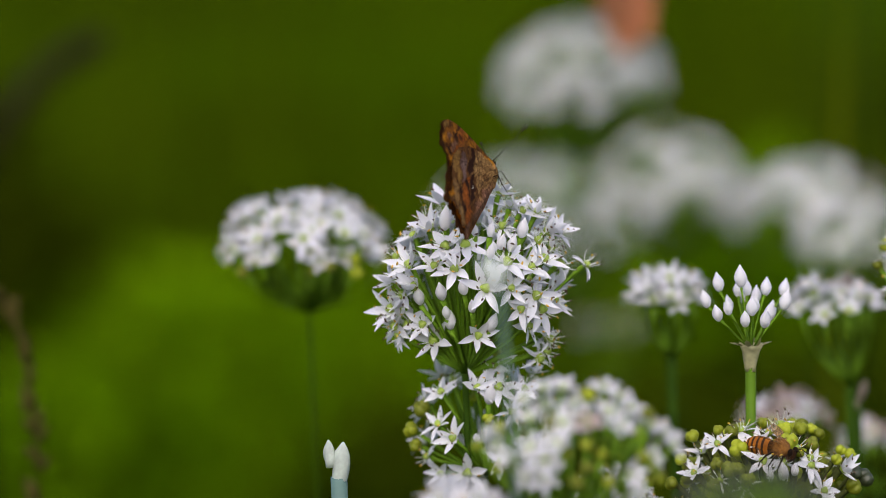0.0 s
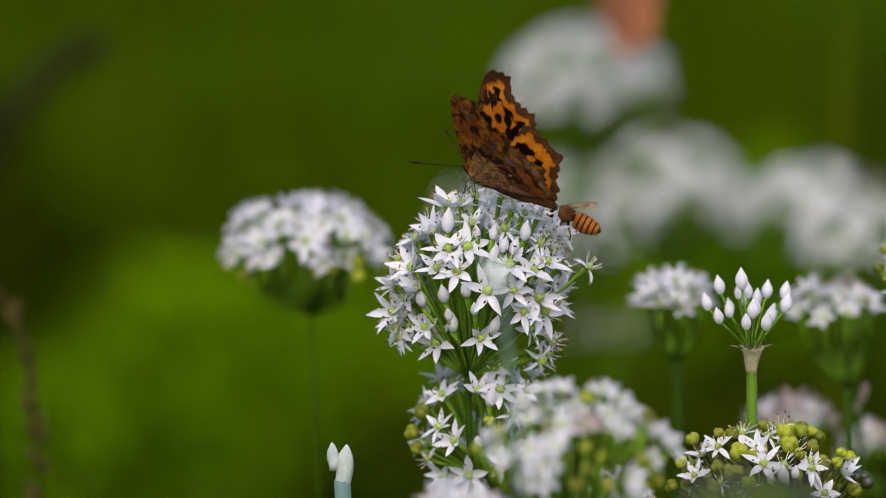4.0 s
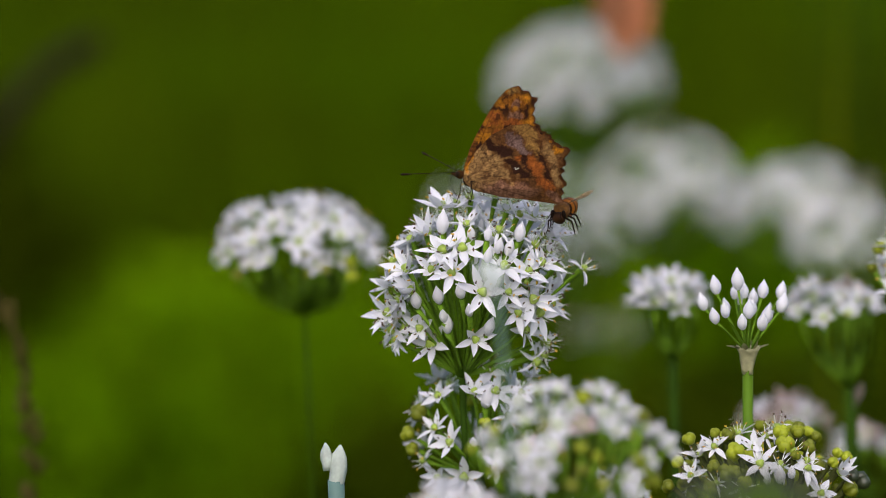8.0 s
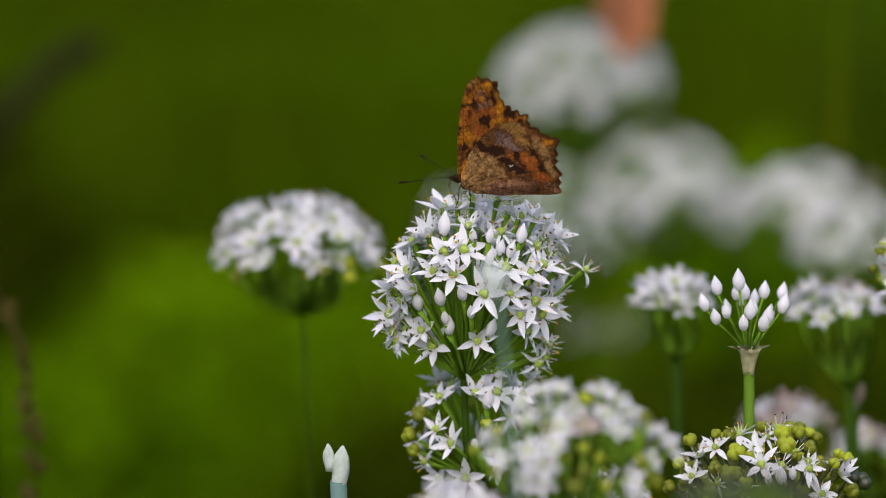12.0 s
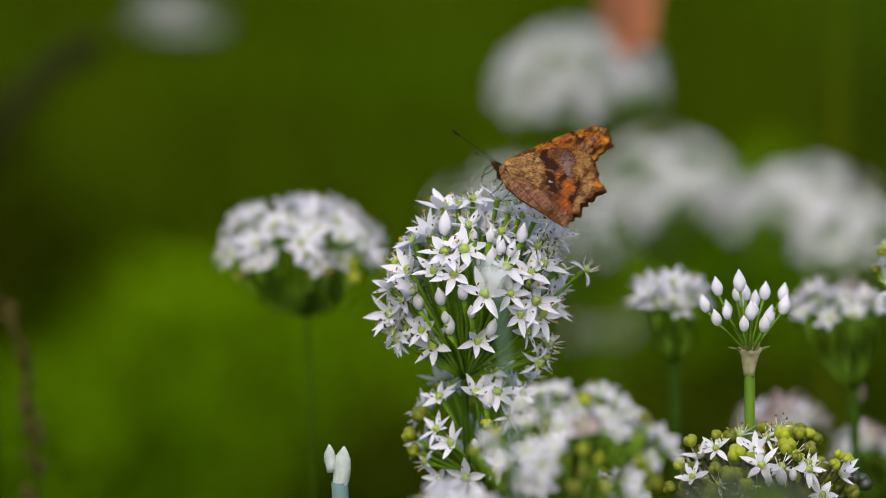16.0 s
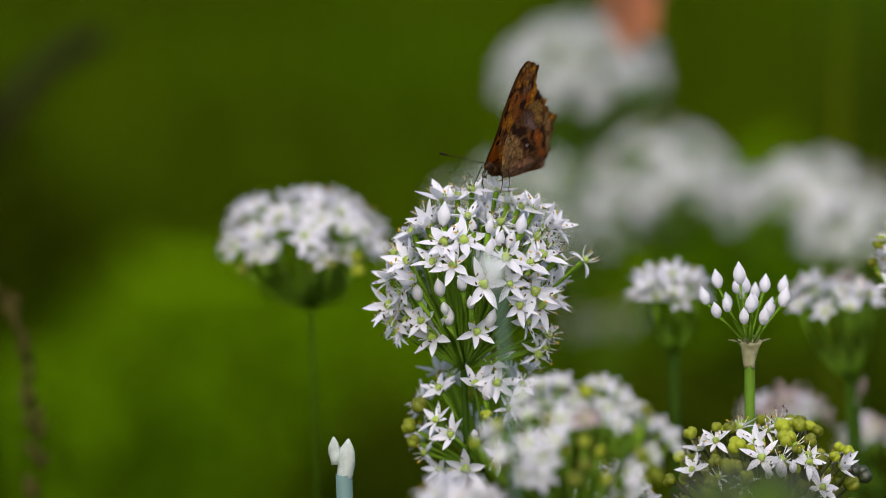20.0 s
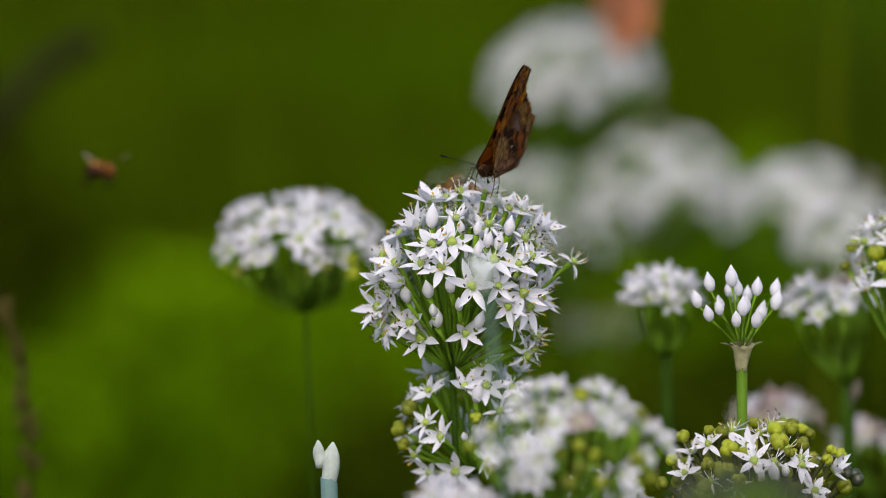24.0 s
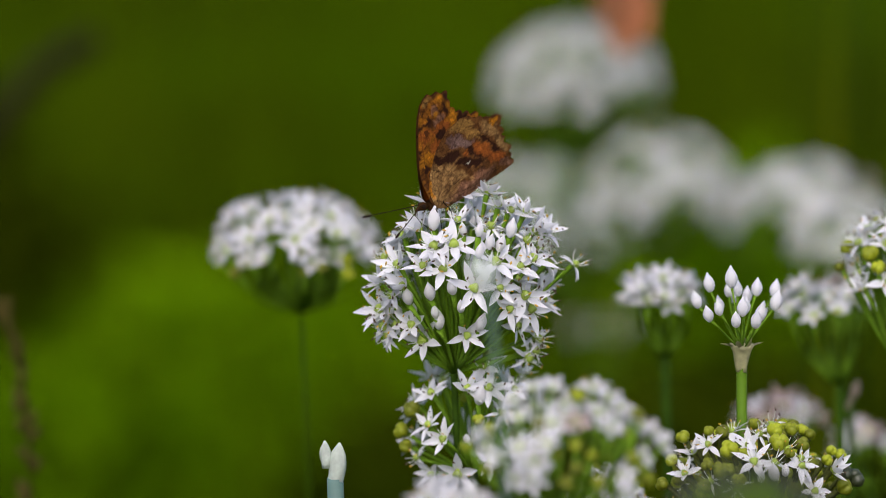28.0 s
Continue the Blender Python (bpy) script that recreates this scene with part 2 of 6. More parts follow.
def whole_flower(seed, open_deg, petal_mat):
    rnd = random.Random(seed)
    pieces = [(*OVARY_SHAPE, 1, ONE)]
    for k in range(6):
        a = k * math.pi / 3 + rnd.uniform(-0.1, 0.1)
        lift = radians(90 - open_deg + rnd.uniform(-8, 8))
        pieces.append((*PETALS[rnd.randrange(4)], 0, Matrix.Rotation(a, 4, "Z") @ Matrix.Translation((0.5 * MM, 0, 0.2 * MM)) @ Matrix.Rotation(-lift, 4, "Y")))
    for v, f, s, m in stamen_pieces(seed):
        pieces.append((v, f, 2 + s, m))
    v, f, s = joined(pieces)
    return mesh_of("flower", v, f, [petal_mat, OVARY, FILAMENT, ANTHER, POLLEN], s)


WHOLE = [whole_flower(10 + k, d, PETAL) for k, d in enumerate((62, 72, 80, 50))]
SPENT_PETAL = mesh_of("petal", *petal_shape(4.4, 1.1, 1.6, -0.8, 9), PETAL)
WHOLE_OLD = [whole_flower(20 + k, d, PETAL_OLD) for k, d in enumerate((60, 75))]
BUD_SHAPE = lathe([(0.5 * MM, -0.2 * MM), (1.2 * MM, 0.5 * MM), (1.7 * MM, 1.8 * MM), (1.75 * MM, 2.9 * MM), (1.25 * MM, 4.2 * MM), (0.5 * MM, 5.4 * MM), (0.1 * MM, 6.2 * MM)], 12, 6, 0.1)
BUD_MESH = mesh_of("bud", *BUD_SHAPE, BUD)


def lobed(profile, sides=24, depth=0.42):
    """A seed capsule: three round lobes with creases between them."""
    verts, faces = lathe(profile, sides)
    for i, p in enumerate(verts):
        crease = 1 - depth * (1 - abs(math.cos(1.5 * math.atan2(p.y, p.x)))) ** 2
        verts[i] = Vector((p.x * crease, p.y * crease, p.z + 0.5 * MM * (crease - 1)))
    return verts, faces


CAPSULE_SHAPE = lobed([(0.4 * MM, -0.2 * MM), (1.6 * MM, 0.3 * MM), (2.45 * MM, 1.4 * MM), (2.5 * MM, 2.4 * MM), (1.8 * MM, 3.5 * MM), (0.9 * MM, 3.7 * MM), (0.2 * MM, 3.1 * MM)])
CAPSULE_MESH = mesh_of("seed_capsule", *CAPSULE_SHAPE, CAPSULE)
DARK_CAPSULE_MESH = mesh_of("seed_capsule", *CAPSULE_SHAPE, DARK_CAPSULE)
_v, _f = tube([(0, 0, 0), (0.02, 0, 0.3), (0.025, 0, 0.7), (0, 0, 1)], [0.018, 0.015, 0.015, 0.025], 6)
PEDICEL_MESH = mesh_of("pedicel", [(x, y, z) for x, y, z in _v], _f, PEDICEL)

_v, _f = tube([(0, 0, 0), (0, -0.06, 0.25), (0, -0.1, 0.5), (0, -0.075, 0.78), (0, 0, 1)], [0.016, 0.013, 0.012, 0.013, 0.022], 6)
BOWED_PEDICEL = mesh_of("pedicel", _v, _f, PEDICEL)

# brown-olive stalks, darkened to paint the shade in the gaps between capsules
GAP_SHADE_STALK = material("gap_shade_stalk", (0.05, 0.06, 0.012), 0.6, 0.4, 250, bump=0.1, gloss=0.1)
_v, _f = tube([(0, 0, 0), (0.02, 0, 0.3), (0.025, 0, 0.7), (0, 0, 1)], [0.018, 0.015, 0.015, 0.025], 6)
GAP_SHADE_PEDICEL = mesh_of("pedicel", _v, _f, GAP_SHADE_STALK)


def pedicel_pose(a, b):
    d = Vector(b) - Vector(a)
    return frame_of(d, 0, a) @ Matrix.Diagonal((0.03, 0.03, d.length, 1))


# ---- plants ----


def stem_of(head, foot, node, radius, mat=STEM, name="stem", bow=0.006):
    """The scape: from below the soil to the umbel's node, a little bowed."""
    pts, rad = [], []
    a, b = Vector((0, 0, -0.03)), Vector(node) - Vector(foot)
    for i in range(13):
        s = i / 12
        pts.append(a.lerp(b, s) + Vector((bow, bow * 0.5, 0)) * math.sin(math.pi * s))
        rad.append(radius * (1.15 - 0.25 * s) * (1.15 if i == 12 else 1))
    part(name, mesh_of(name, *tube(pts, rad, 9), mat), head)


def umbel(label, node, centre, wide, tall, flowers, buds, capsules, seed, front=(), front_buds=(), polar=110, detail=False, old=0.0, low=None, foot=None, halves=(), spents=(), fruits=(), darks=(), bare=-2.0, bowed=False, shade_stalks=False, fruit_low=False, faded=0.12, stem=1.0, stem_mat=STEM, dark=0, size_of=1.0, gaps=0.0, core=0.0, group="garlic chive plants"):
    """A garlic chive: one scape with its umbel. The blossoms lie on an egg about centre, their stalks all spring from the node."""
    rnd = random.Random(seed)
    node, centre = Vector(node), Vector(centre)
    foot = Vector(foot) if foot else Vector((node.x, node.y + 0.01, 0))
    plant = thing("garlic_chive", label, "flower", group, Matrix.Translation(foot))
    stem_of(plant, foot, node, 0.0011 * stem, stem_mat)
    low = low or tall
    made, stalks = [], []

    def on_egg(u, v, w):
        return Vector((u * wide, w * wide, v * (tall if v > 0 else low)))

    spots = []
    for kind, listed in (("flower", front), ("half", halves), ("spent", spents), ("capsule", fruits), ("dark", darks), ("bud", front_buds)):
        for u, v in listed:
            q = 1 - min(0.98, (u * MM / wide) ** 2 + (v * MM / (tall if v > 0 else low)) ** 2)
            deep = wide * math.sqrt(q)
            spots.append((kind, Vector((u * MM, -deep, v * MM + 0.14 * deep))))
    want = [("flower", flowers), ("capsule", capsules), ("bud", buds)]
    total = flowers + buds + capsules
    kinds = [k for k, c in want for _ in range(c)]
    rnd.shuffle(kinds)
    if fruit_low:
        kinds.sort(key=lambda k: (k == "capsule") + rnd.uniform(0, 0.9))
    fixed = len(spots)
    lowest = math.cos(radians(polar))
    for i, kind in enumerate(kinds):
        z = 1 - (1 - lowest) * (i + 0.5) / total
        a = i * 2.39996 + rnd.uniform(-0.25, 0.25)
        r = math.sqrt(max(0, 1 - z * z))
        shrink = rnd.uniform(0.72, 0.86) if kind == "bud" else rnd.uniform(0.92, 1.05) if rnd.random() < 0.7 else rnd.uniform(0.72, 0.88)
        if rnd.random() < core:
            shrink *= rnd.uniform(0.6, 0.9)
        p = on_egg(r * math.cos(a), z, r * math.sin(a)) * shrink
        if p.y < bare * wide:
            continue
        if gaps and noise.noise(p * (4.2 / wide) + Vector((seed, 0, 0))) < gaps - 0.5:
            continue
        if all((p - s).length > (0.0058 if k != "bud" else 0.0045) for k, s in spots[:fixed]):
            spots.append((kind, p))
    for n, (kind, p) in enumerate(spots):
        at = centre + p
        out = (p.normalized() * 0.4 + (at - node).normalized() * 0.6 + Vector((rnd.uniform(-0.28, 0.28), rnd.uniform(-0.28, 0.28), rnd.uniform(-0.1, 0.3)))).normalized()
        if n < fixed:
            out = (out + Vector((0, -0.2 - 0.7 * max(0.0, -p.z / low), 0))).normalized()
        if kind == "bud":
            out = ((at - node).normalized() + Vector((rnd.uniform(-0.25, 0.25), rnd.uniform(-0.25, 0.25), 0.5))).normalized()
        turn = frame_of(out, rnd.uniform(0, 6.28), at - foot)
        stalks.append((node - foot, at - foot - out * 0.0004))
        size = size_of * rnd.uniform(0.82, 1.12)
        if kind == "bud":
            s = size * (rnd.uniform(0.62, 0.95) if n < fixed else rnd.uniform(0.55, 0.95))
            part("bud", BUD_MESH, plant, turn @ Matrix.Diagonal((s, s, s, 1)))
        elif kind in ("capsule", "dark"):
            s = size / size_of * rnd.uniform(0.6, 1.04) * (1 if detail else 0.75)
            part("seed_capsule", DARK_CAPSULE_MESH if kind == "dark" or rnd.random() < dark else CAPSULE_MESH, plant, turn @ Matrix.Diagonal((s, s, s, 1)))
        elif detail:
            flower = part("flower", OVARY_MESH, plant, turn @ Matrix.Diagonal((size, size, size, 1)))
            spent = kind == "spent" or (kind == "flower" and rnd.random() < faded and n >= fixed)
            opened = rnd.choice((24, 30)) if kind == "half" else rnd.choice((95, 105)) if spent else rnd.choice((40, 52, 60, 66, 74, 80, 88))
            for k in range(6):
                a = k * math.pi / 3 + rnd.uniform(-0.2, 0.2)
                lift = radians(90 - opened + rnd.uniform(-20, 20))
                part("petal", SPENT_PETAL if spent else PETAL_MESHES[rnd.randrange(4)], flower, Matrix.Rotation(a, 4, "Z") @ Matrix.Translation((0.5 * MM, 0, 0.2 * MM)) @ Matrix.Rotation(-lift, 4, "Y") @ Matrix.Rotation(rnd.uniform(-0.4, 0.4), 4, "X"))
            kind_of = rnd.randrange(5) * 6
            for k in range(6):
                part("stamen", STAMEN_MESHES[kind_of + k], flower)
        else:
            me = WHOLE_OLD[rnd.randrange(2)] if rnd.random() < old else WHOLE[rnd.randrange(4)]
            part("flower", me, plant, turn @ Matrix.Diagonal((size, size, size, 1)))
    for a, b in stalks:
        part("pedicel", GAP_SHADE_PEDICEL if shade_stalks else BOWED_PEDICEL if bowed else PEDICEL_MESH, plant, pedicel_pose(a, b))
    return plant


# the umbel that the butterfly feeds on
main_plant = umbel("white star-flowered garlic chive umbel in full bloom under the butterfly",
    (0.0047, 1.0274, 0.4736), (0.0081, 1.0307, 0.4968), 0.0190, 0.0176, 128, 8, 0, 5,
    front=((-3.5, 8.2), (-5.8, 2.4), (-13.5, -11.4), (-10.7, -15.3), (-0.4, -13.9), (12.4, 2.7), (12.0, -11.8), (13.5, -4.4), (16.3, 11.4), (-15.7, 10.4), (-18.2, -4.4), (-4.9, 19.1), (7.5, 17.7), (17.4, 7.3), (-18.8, -8.7), (-16.6, 3.0), (1.4, -2.4), (-1.3, 20.7), (4.8, 21.1), (10.1, 16.3), (6.5, 3.7), (-8.4, 18.2), (-13.1, 14.5), (-20.1, -11.7), (10.1, -7.6), (15.6, 4.4), (-20.8, -1.0), (-21.1, -7.6), (-10.8, 3.0), (-7.9, 7.7), (-16.8, -11.7), (-17.8, -0.3), (14.1, 16.3), (16.0, -14.4), (7.5, -2.4), (19.3, 11.7), (15.1, -7.6)),
    halves=((-11.5, 12.0), (-15.2, -2.0)), spents=((26.0, 3.2), (17.2, -15.1), (19.3, 3.4), (-19.9, 5.1), (14.1, 9.0), (-19.3, -14.4), (14.4, -19.5), (16.4, -18.0)), bare=-0.8, size_of=1.0, stem=0.75,
    front_buds=((-8.4, 12.2), (-1.1, 10.8), (2.6, 10.5), (5.1, 7.4), (7.4, 6.9), (10.3, 10.3), (2.6, 5.1), (-8.9, -5.0), (-3.6, -3.6), (-7.8, -9.6), (-7.0, -12.3), (-1.6, -8.1), (2.6, -12.6), (-14.3, -6.2)), low=0.0197, polar=112, detail=True)
under_plant = umbel("white garlic chive umbel with a few green seed capsules",
    (0.0093, 1.0357, 0.4461), (0.0086, 1.0376, 0.4594), 0.0160, 0.0168, 26, 5, 10, 8, polar=125, detail=True, size_of=0.92, faded=0.25, bare=-0.15,
    fruits=((-16.0, -2.4), (-13.4, 2.8), (-15.0, -5.9), (1.5, 1.0)), spents=((-13.0, -8.5), (7.5, 3.0)), front_buds=((-1.0, -4.0), (1.8, 5.5)),
    front=((-9.6, 7.9), (-10.4, -0.2), (-6.6, -3.6), (-3.2, -12.2), (3.1, 14.2), (4.2, 9.0), (-1.0, 9.0), (12.0, 12.4), (10.6, 8.4), (4.5, -9.0), (-9.5, -12.5)))
ripe_plant = umbel("ripening garlic chive umbel, white stars among round green seed capsules",
    (0.0792, 1.0188, 0.4267), (0.0792, 1.0214, 0.4446), 0.0205, 0.0170, 18, 6, 210, 11, polar=125, detail=True, shade_stalks=True, dark=0.0, size_of=0.86, darks=((20.2, 4.5), (22.3, 3.4)), faded=0.9, core=0.45,
    front=((-18.3, 5.6), (-15.9, 10.6), (-6.8, 15.8), (-2.4, 9.1), (-3.3, 12.7), (9.1, 8.0), (17.4, 6.5), (12.3, 1.7), (-12.6, 12.6)),
    fruits=((-12.0, 15.5), (7.5, 15.5), (9.6, 12.4), (17.1, 10.4), (19.2, 9.5), (15.3, 8.7), (-12.7, 7.7), (-10.2, 5.9), (-8.4, 6.5), (-22.6, 2.5), (-8.6, 15.1), (12.0, 14.5), (3.2, 15.4), (-20.5, 8.4), (-18.1, 13.7), (-7.3, 11.2), (-5.9, 4.2), (19.2, 1.7), (6.0, 10.5), (-13.5, 2.5), (3.9, 12.6)),
    front_buds=((-0.8, 4.4), (2.4, 4.9), (5.2, 5.9)), spents=((5.5, 12.0), (-0.5, 15.2), (2.8, 17.0), (2.4, 8.5), (-6.5, 3.0), (-12.5, 4.0), (9.0, 9.5)))
edge_plant = umbel("garlic chive umbel with green seed capsules and a few white stars",
    (0.1222, 1.0507, 0.4736), (0.1222, 1.0539, 0.4963), 0.0121, 0.0121, 20, 4, 22, 21, polar=120, detail=True, dark=0.1)
low_plant = umbel("white garlic chive umbel low among its neighbours",
    (0.0433, 1.0345, 0.4305), (0.0426, 1.0357, 0.4389), 0.0088, 0.0082, 16, 3, 6, 23, polar=110, detail=True)

# the same flowers nearer to and farther from the lens
left_plant = umbel("flat-topped white garlic chive umbel standing alone on a thin stem",
    (-0.0373, 1.1265, 0.4739), (-0.0380, 1.1288, 0.4903), 0.0212, 0.0128, 88, 5, 20, 38, polar=108, low=0.0155, stem=0.4, gaps=0.34, size_of=0.86, bowed=True, fruit_low=True)
fore_plant = umbel("white garlic chive umbel with green capsules among its stars",
    (0.0273, 0.9269, 0.4554), (0.0288, 0.9292, 0.4716), 0.0180, 0.0118, 24, 6, 34, 37, polar=112, gaps=0.25, bare=-0.1, old=0.06, size_of=0.7, stem=0.8, bowed=True, fruit_low=True,
    front=((-11.5, 13.3), (-7.4, 15.3), (-3.3, 15.8), (-0.3, 12.3), (5.8, 15.8), (9.3, 13.8), (11.8, 11.3), (6.8, 10.3), (-6.4, 11.3), (-10.4, 8.7), (-3.3, 8.2), (1.7, 8.2), (-17.5, 2.7), (-14.5, 0.2), (-10.4, 2.7), (-7.4, 0.0), (-4.4, 3.7), (-18.5, 4.7), (16.0, 7.2), (19.0, 5.2), (21.1, 2.7), (16.5, 0.5), (10.8, -3.0), (11.8, -7.1), (-7.4, -4.0), (-11.4, -4.0), (9.2, 7.0)),
    fruits=((2.2, 13.0), (-6.4, 7.4), (-14.5, -1.7), (15.0, 9.2), (17.0, -5.0), (-21.7, 2.2), (-2.3, 1.4), (1.7, 3.2), (4.8, 1.0), (1.7, -1.5), (-0.3, -5.0), (6.1, -4.8), (13.6, 0.2)))
near_plant = umbel("white garlic chive umbel rising just into view",
    (0.0020, 0.9209, 0.4482), (0.0026, 0.9222, 0.4575), 0.0092, 0.0074, 34, 5, 6, 33, polar=100, old=0.15, gaps=0.25, size_of=0.9)
umbel("withered dark garlic chive seed head low in front",
    (0.0591, 0.7837, 0.4806), (0.0591, 0.7850, 0.4897), 0.0130, 0.0060, 0, 0, 46, 52, polar=100, dark=1.0, bowed=True)
FAR = (
    ("tall white garlic chive umbel with a resting butterfly", (0.0475, 1.4923, 0.4690), (0.0475, 1.4966, 0.4999), 0.0275, 0.0183, 130, 41, 0.0, 0.6),
    ("broad white garlic chive umbel in the back row", (0.0787, 1.4679, 0.4379), (0.0778, 1.4720, 0.4650), 0.0228, 0.0196, 104, 42, 0.0, 0.6),
    ("pale white garlic chive umbel in the back row", (0.0422, 1.6303, 0.3943), (0.0400, 1.6351, 0.4283), 0.0453, 0.0254, 120, 43, 0.0, 0.6),
    ("white garlic chive umbel in the back row", (0.1284, 1.4477, 0.4368), (0.1274, 1.4519, 0.4607), 0.0231, 0.0144, 76, 44, 0.1, 0.6),
    ("tall white garlic chive umbel beyond the bud cluster", (0.1347, 1.3856, 0.4213), (0.1329, 1.3907, 0.4535), 0.0172, 0.0143, 52, 45, 0.1, 0.6),
    ("white garlic chive umbel just behind the bud cluster", (0.1080, 1.1097, 0.4562), (0.1050, 1.1118, 0.4772), 0.0113, 0.0059, 24, 46, 0.1, 1.25),
    ("small half-open white garlic chive umbel", (0.0607, 1.1058, 0.4645), (0.0598, 1.1071, 0.4801), 0.0076, 0.0066, 18, 47, 0.0, 1.25),
    ("fading pinkish garlic chive umbel", (0.0942, 1.1409, 0.4333), (0.0937, 1.1425, 0.4420), 0.0100, 0.0036, 20, 48, 0.75, 1.25),
    ("thin pale garlic chive umbel far back among the stems", (0.0643, 1.5964, 0.3688), (0.0632, 1.5991, 0.3882), 0.0152, 0.0135, 8, 50, 0.6, 0.6),
    ("pale white garlic chive umbel half hidden in the back row", (0.1160, 1.5845, 0.4215), (0.1160, 1.5873, 0.4397), 0.0180, 0.0120, 36, 51, 0.0, 0.6),
    ("fading garlic chive umbel low in the back row", (0.1224, 1.1785, 0.4131), (0.1213, 1.1803, 0.4258), 0.0086, 0.0068, 9, 49, 0.5, 1.25),
)
back_plants = [umbel(label, node, centre, wide, tall, n, 3, 3, seed, polar={41: 118, 42: 130}.get(seed, 100), old=old, stem=stem, gaps=0.37 if seed < 46 else 0.33, bowed=True, size_of=0.9) for label, node, centre, wide, tall, n, seed, old, stem in FAR]


def bud_cluster():
    """A young umbel: white buds on stiff stalks that leave a split papery spathe."""
    node = Vector((0.0749, 1.0218, 0.4764))
    foot = Vector((node.x, node.y + 0.004, 0))
    plant = thing("garlic_chive", "garlic chive with closed white buds over a split papery spathe", "flower", "garlic chive plants", Matrix.Translation(foot))
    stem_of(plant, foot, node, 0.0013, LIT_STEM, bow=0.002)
    top = node - foot
    pieces = lathe([(1.45 * MM, -1.0 * MM), (1.75 * MM, 0.4 * MM), (2.2 * MM, 3 * MM), (2.6 * MM, 4.2 * MM), (2.9 * MM, 5.0 * MM), (3.3 * MM, 5.8 * MM), (2.7 * MM, 5.6 * MM)], 22, 4, 0.15)
    crumpled = [p + Vector((p.x, p.y, 0.3 * MM)) * 0.22 * noise.noise(p * 900) + Vector((0, 0, 0.9 * MM * noise.noise(p * 700 + Vector((3, 1, 0))) * (p.z > 4 * MM))) for p in pieces[0]]
    spathe = part("spathe", mesh_of("spathe", crumpled, pieces[1], SPATHE), plant, Matrix.Translation(top))
    for a, lean in ((0.2, 1.25), (2.9, 1.35), (4.4, 0.8), (5.3, 0.5), (3.7, 1.1), (1.4, 0.9)):
        v, f = petal_shape(3.2, 1.8, 0.4, -0.3, 5)
        part("spathe_tip", mesh_of("spathe_tip", v, f, SPATHE), spathe, Matrix.Translation((2.3 * MM * math.cos(a), 2.3 * MM * math.sin(a), 5.2 * MM)) @ Matrix.Rotation(a, 4, "Z") @ Matrix.Rotation(-(math.pi / 2 - lean), 4, "Y"))
    rnd = random.Random(3)
    for u, v, w, s in ((-10.8, 15.3, 0, 1), (-8.5, 13.2, -8, 0.95), (-7.6, 18.7, 4, 1.05), (-6.1, 14.9, -9, 0.9), (-2.6, 20.4, 0, 1.2), (-2.6, 16.7, 8, 0.9), (-2.1, 12.1, -10, 0.95), (1.0, 13.7, 2, 0.9), (-1.5, 14.9, 10, 0.9), (1.8, 15.1, 9, 0.95), (-0.4, 14.6, -8, 1.1), (2.5, 12.1, -11, 1.05), (3.9, 17.4, 6, 1), (4.0, 12.9, -5, 1.05), (8.2, 14.3, 3, 1.1), (8.5, 16.7, 9, 1), (-0.7, 17.4, 5, 0.9), (-4.9, 13.2, 7, 0.9), (5.4, 11.8, 8, 0.9)):
        a, b = top + Vector((0, 0, 4 * MM)), top + Vector((u * MM, w * MM, v * MM))
        part("pedicel", PEDICEL_MESH, plant, pedicel_pose(a, b) @ Matrix.Diagonal((0.55, 0.55, 1, 1)))
        out = ((b - a).normalized() + Vector((0, 0, 1.6))).normalized()
        part("bud", BUD_MESH, plant, frame_of(out, rnd.uniform(0, 6), b - out * 0.0004) @ Matrix.Diagonal((s * 0.8, s * 0.8, s * 0.74, 1)))
    return plant


bud_plant = bud_cluster()


def sprout(label, node, tips, seed, leaf=BLUE_STEM, thick=1.0, lean=0.003, paper=PALE_SPATHE):
    """A scape that still carries its closed, pointed, papery spathe."""
    node = Vector(node)
    foot = Vector((node.x + lean, node.y + 0.004, 0))
    plant = thing("garlic_chive", label, "flower", "garlic chive plants", Matrix.Translation(foot))
    stem_of(plant, foot, node, 0.0015 * thick, leaf, bow=0.004)
    for x, z, lean, s in tips:
        v, f = lathe([(1.75 * MM, -3.5 * MM), (2.1 * MM, -1.5 * MM), (2.45 * MM, 0.6 * MM), (2.5 * MM, 2.4 * MM), (2.1 * MM, 4.4 * MM), (1.2 * MM, 6.2 * MM), (0.3 * MM, 7.6 * MM)], 15, 5, 0.14)
        v = [p + Vector((p.x, p.y, 0)) * 0.3 * noise.noise(p * 450 + Vector((seed * 5, x, 0))) for p in v]
        part("spathe", mesh_of("spathe", v, f, paper), plant, Matrix.Translation(node - foot + Vector((x * MM, 0, z * MM))) @ pose(0, 0, 0, 0, lean, 0) @ Matrix.Diagonal((s, s, s, 1)))
    return plant


sprout_plant = sprout("young garlic chive with a closed pale spathe and small bud", (-0.0262, 1.0121, 0.4507), ((0.4, 1.6, 6, 0.95), (-2.2, 4.6, -4, 0.62)), 1, thick=1.35)
stalk_plant = sprout("bluish garlic chive scape with a closed pale spathe", (0.0113, 0.8800, 0.5205), ((-0.7, -1.4, -8, 0.7), (-1.5, -0.8, -34, 0.6), (0.1, -0.6, 22, 0.45)), 2, leaf=TEAL_STEM, thick=0.45, lean=0.03, paper=WHITE_SPATHE)

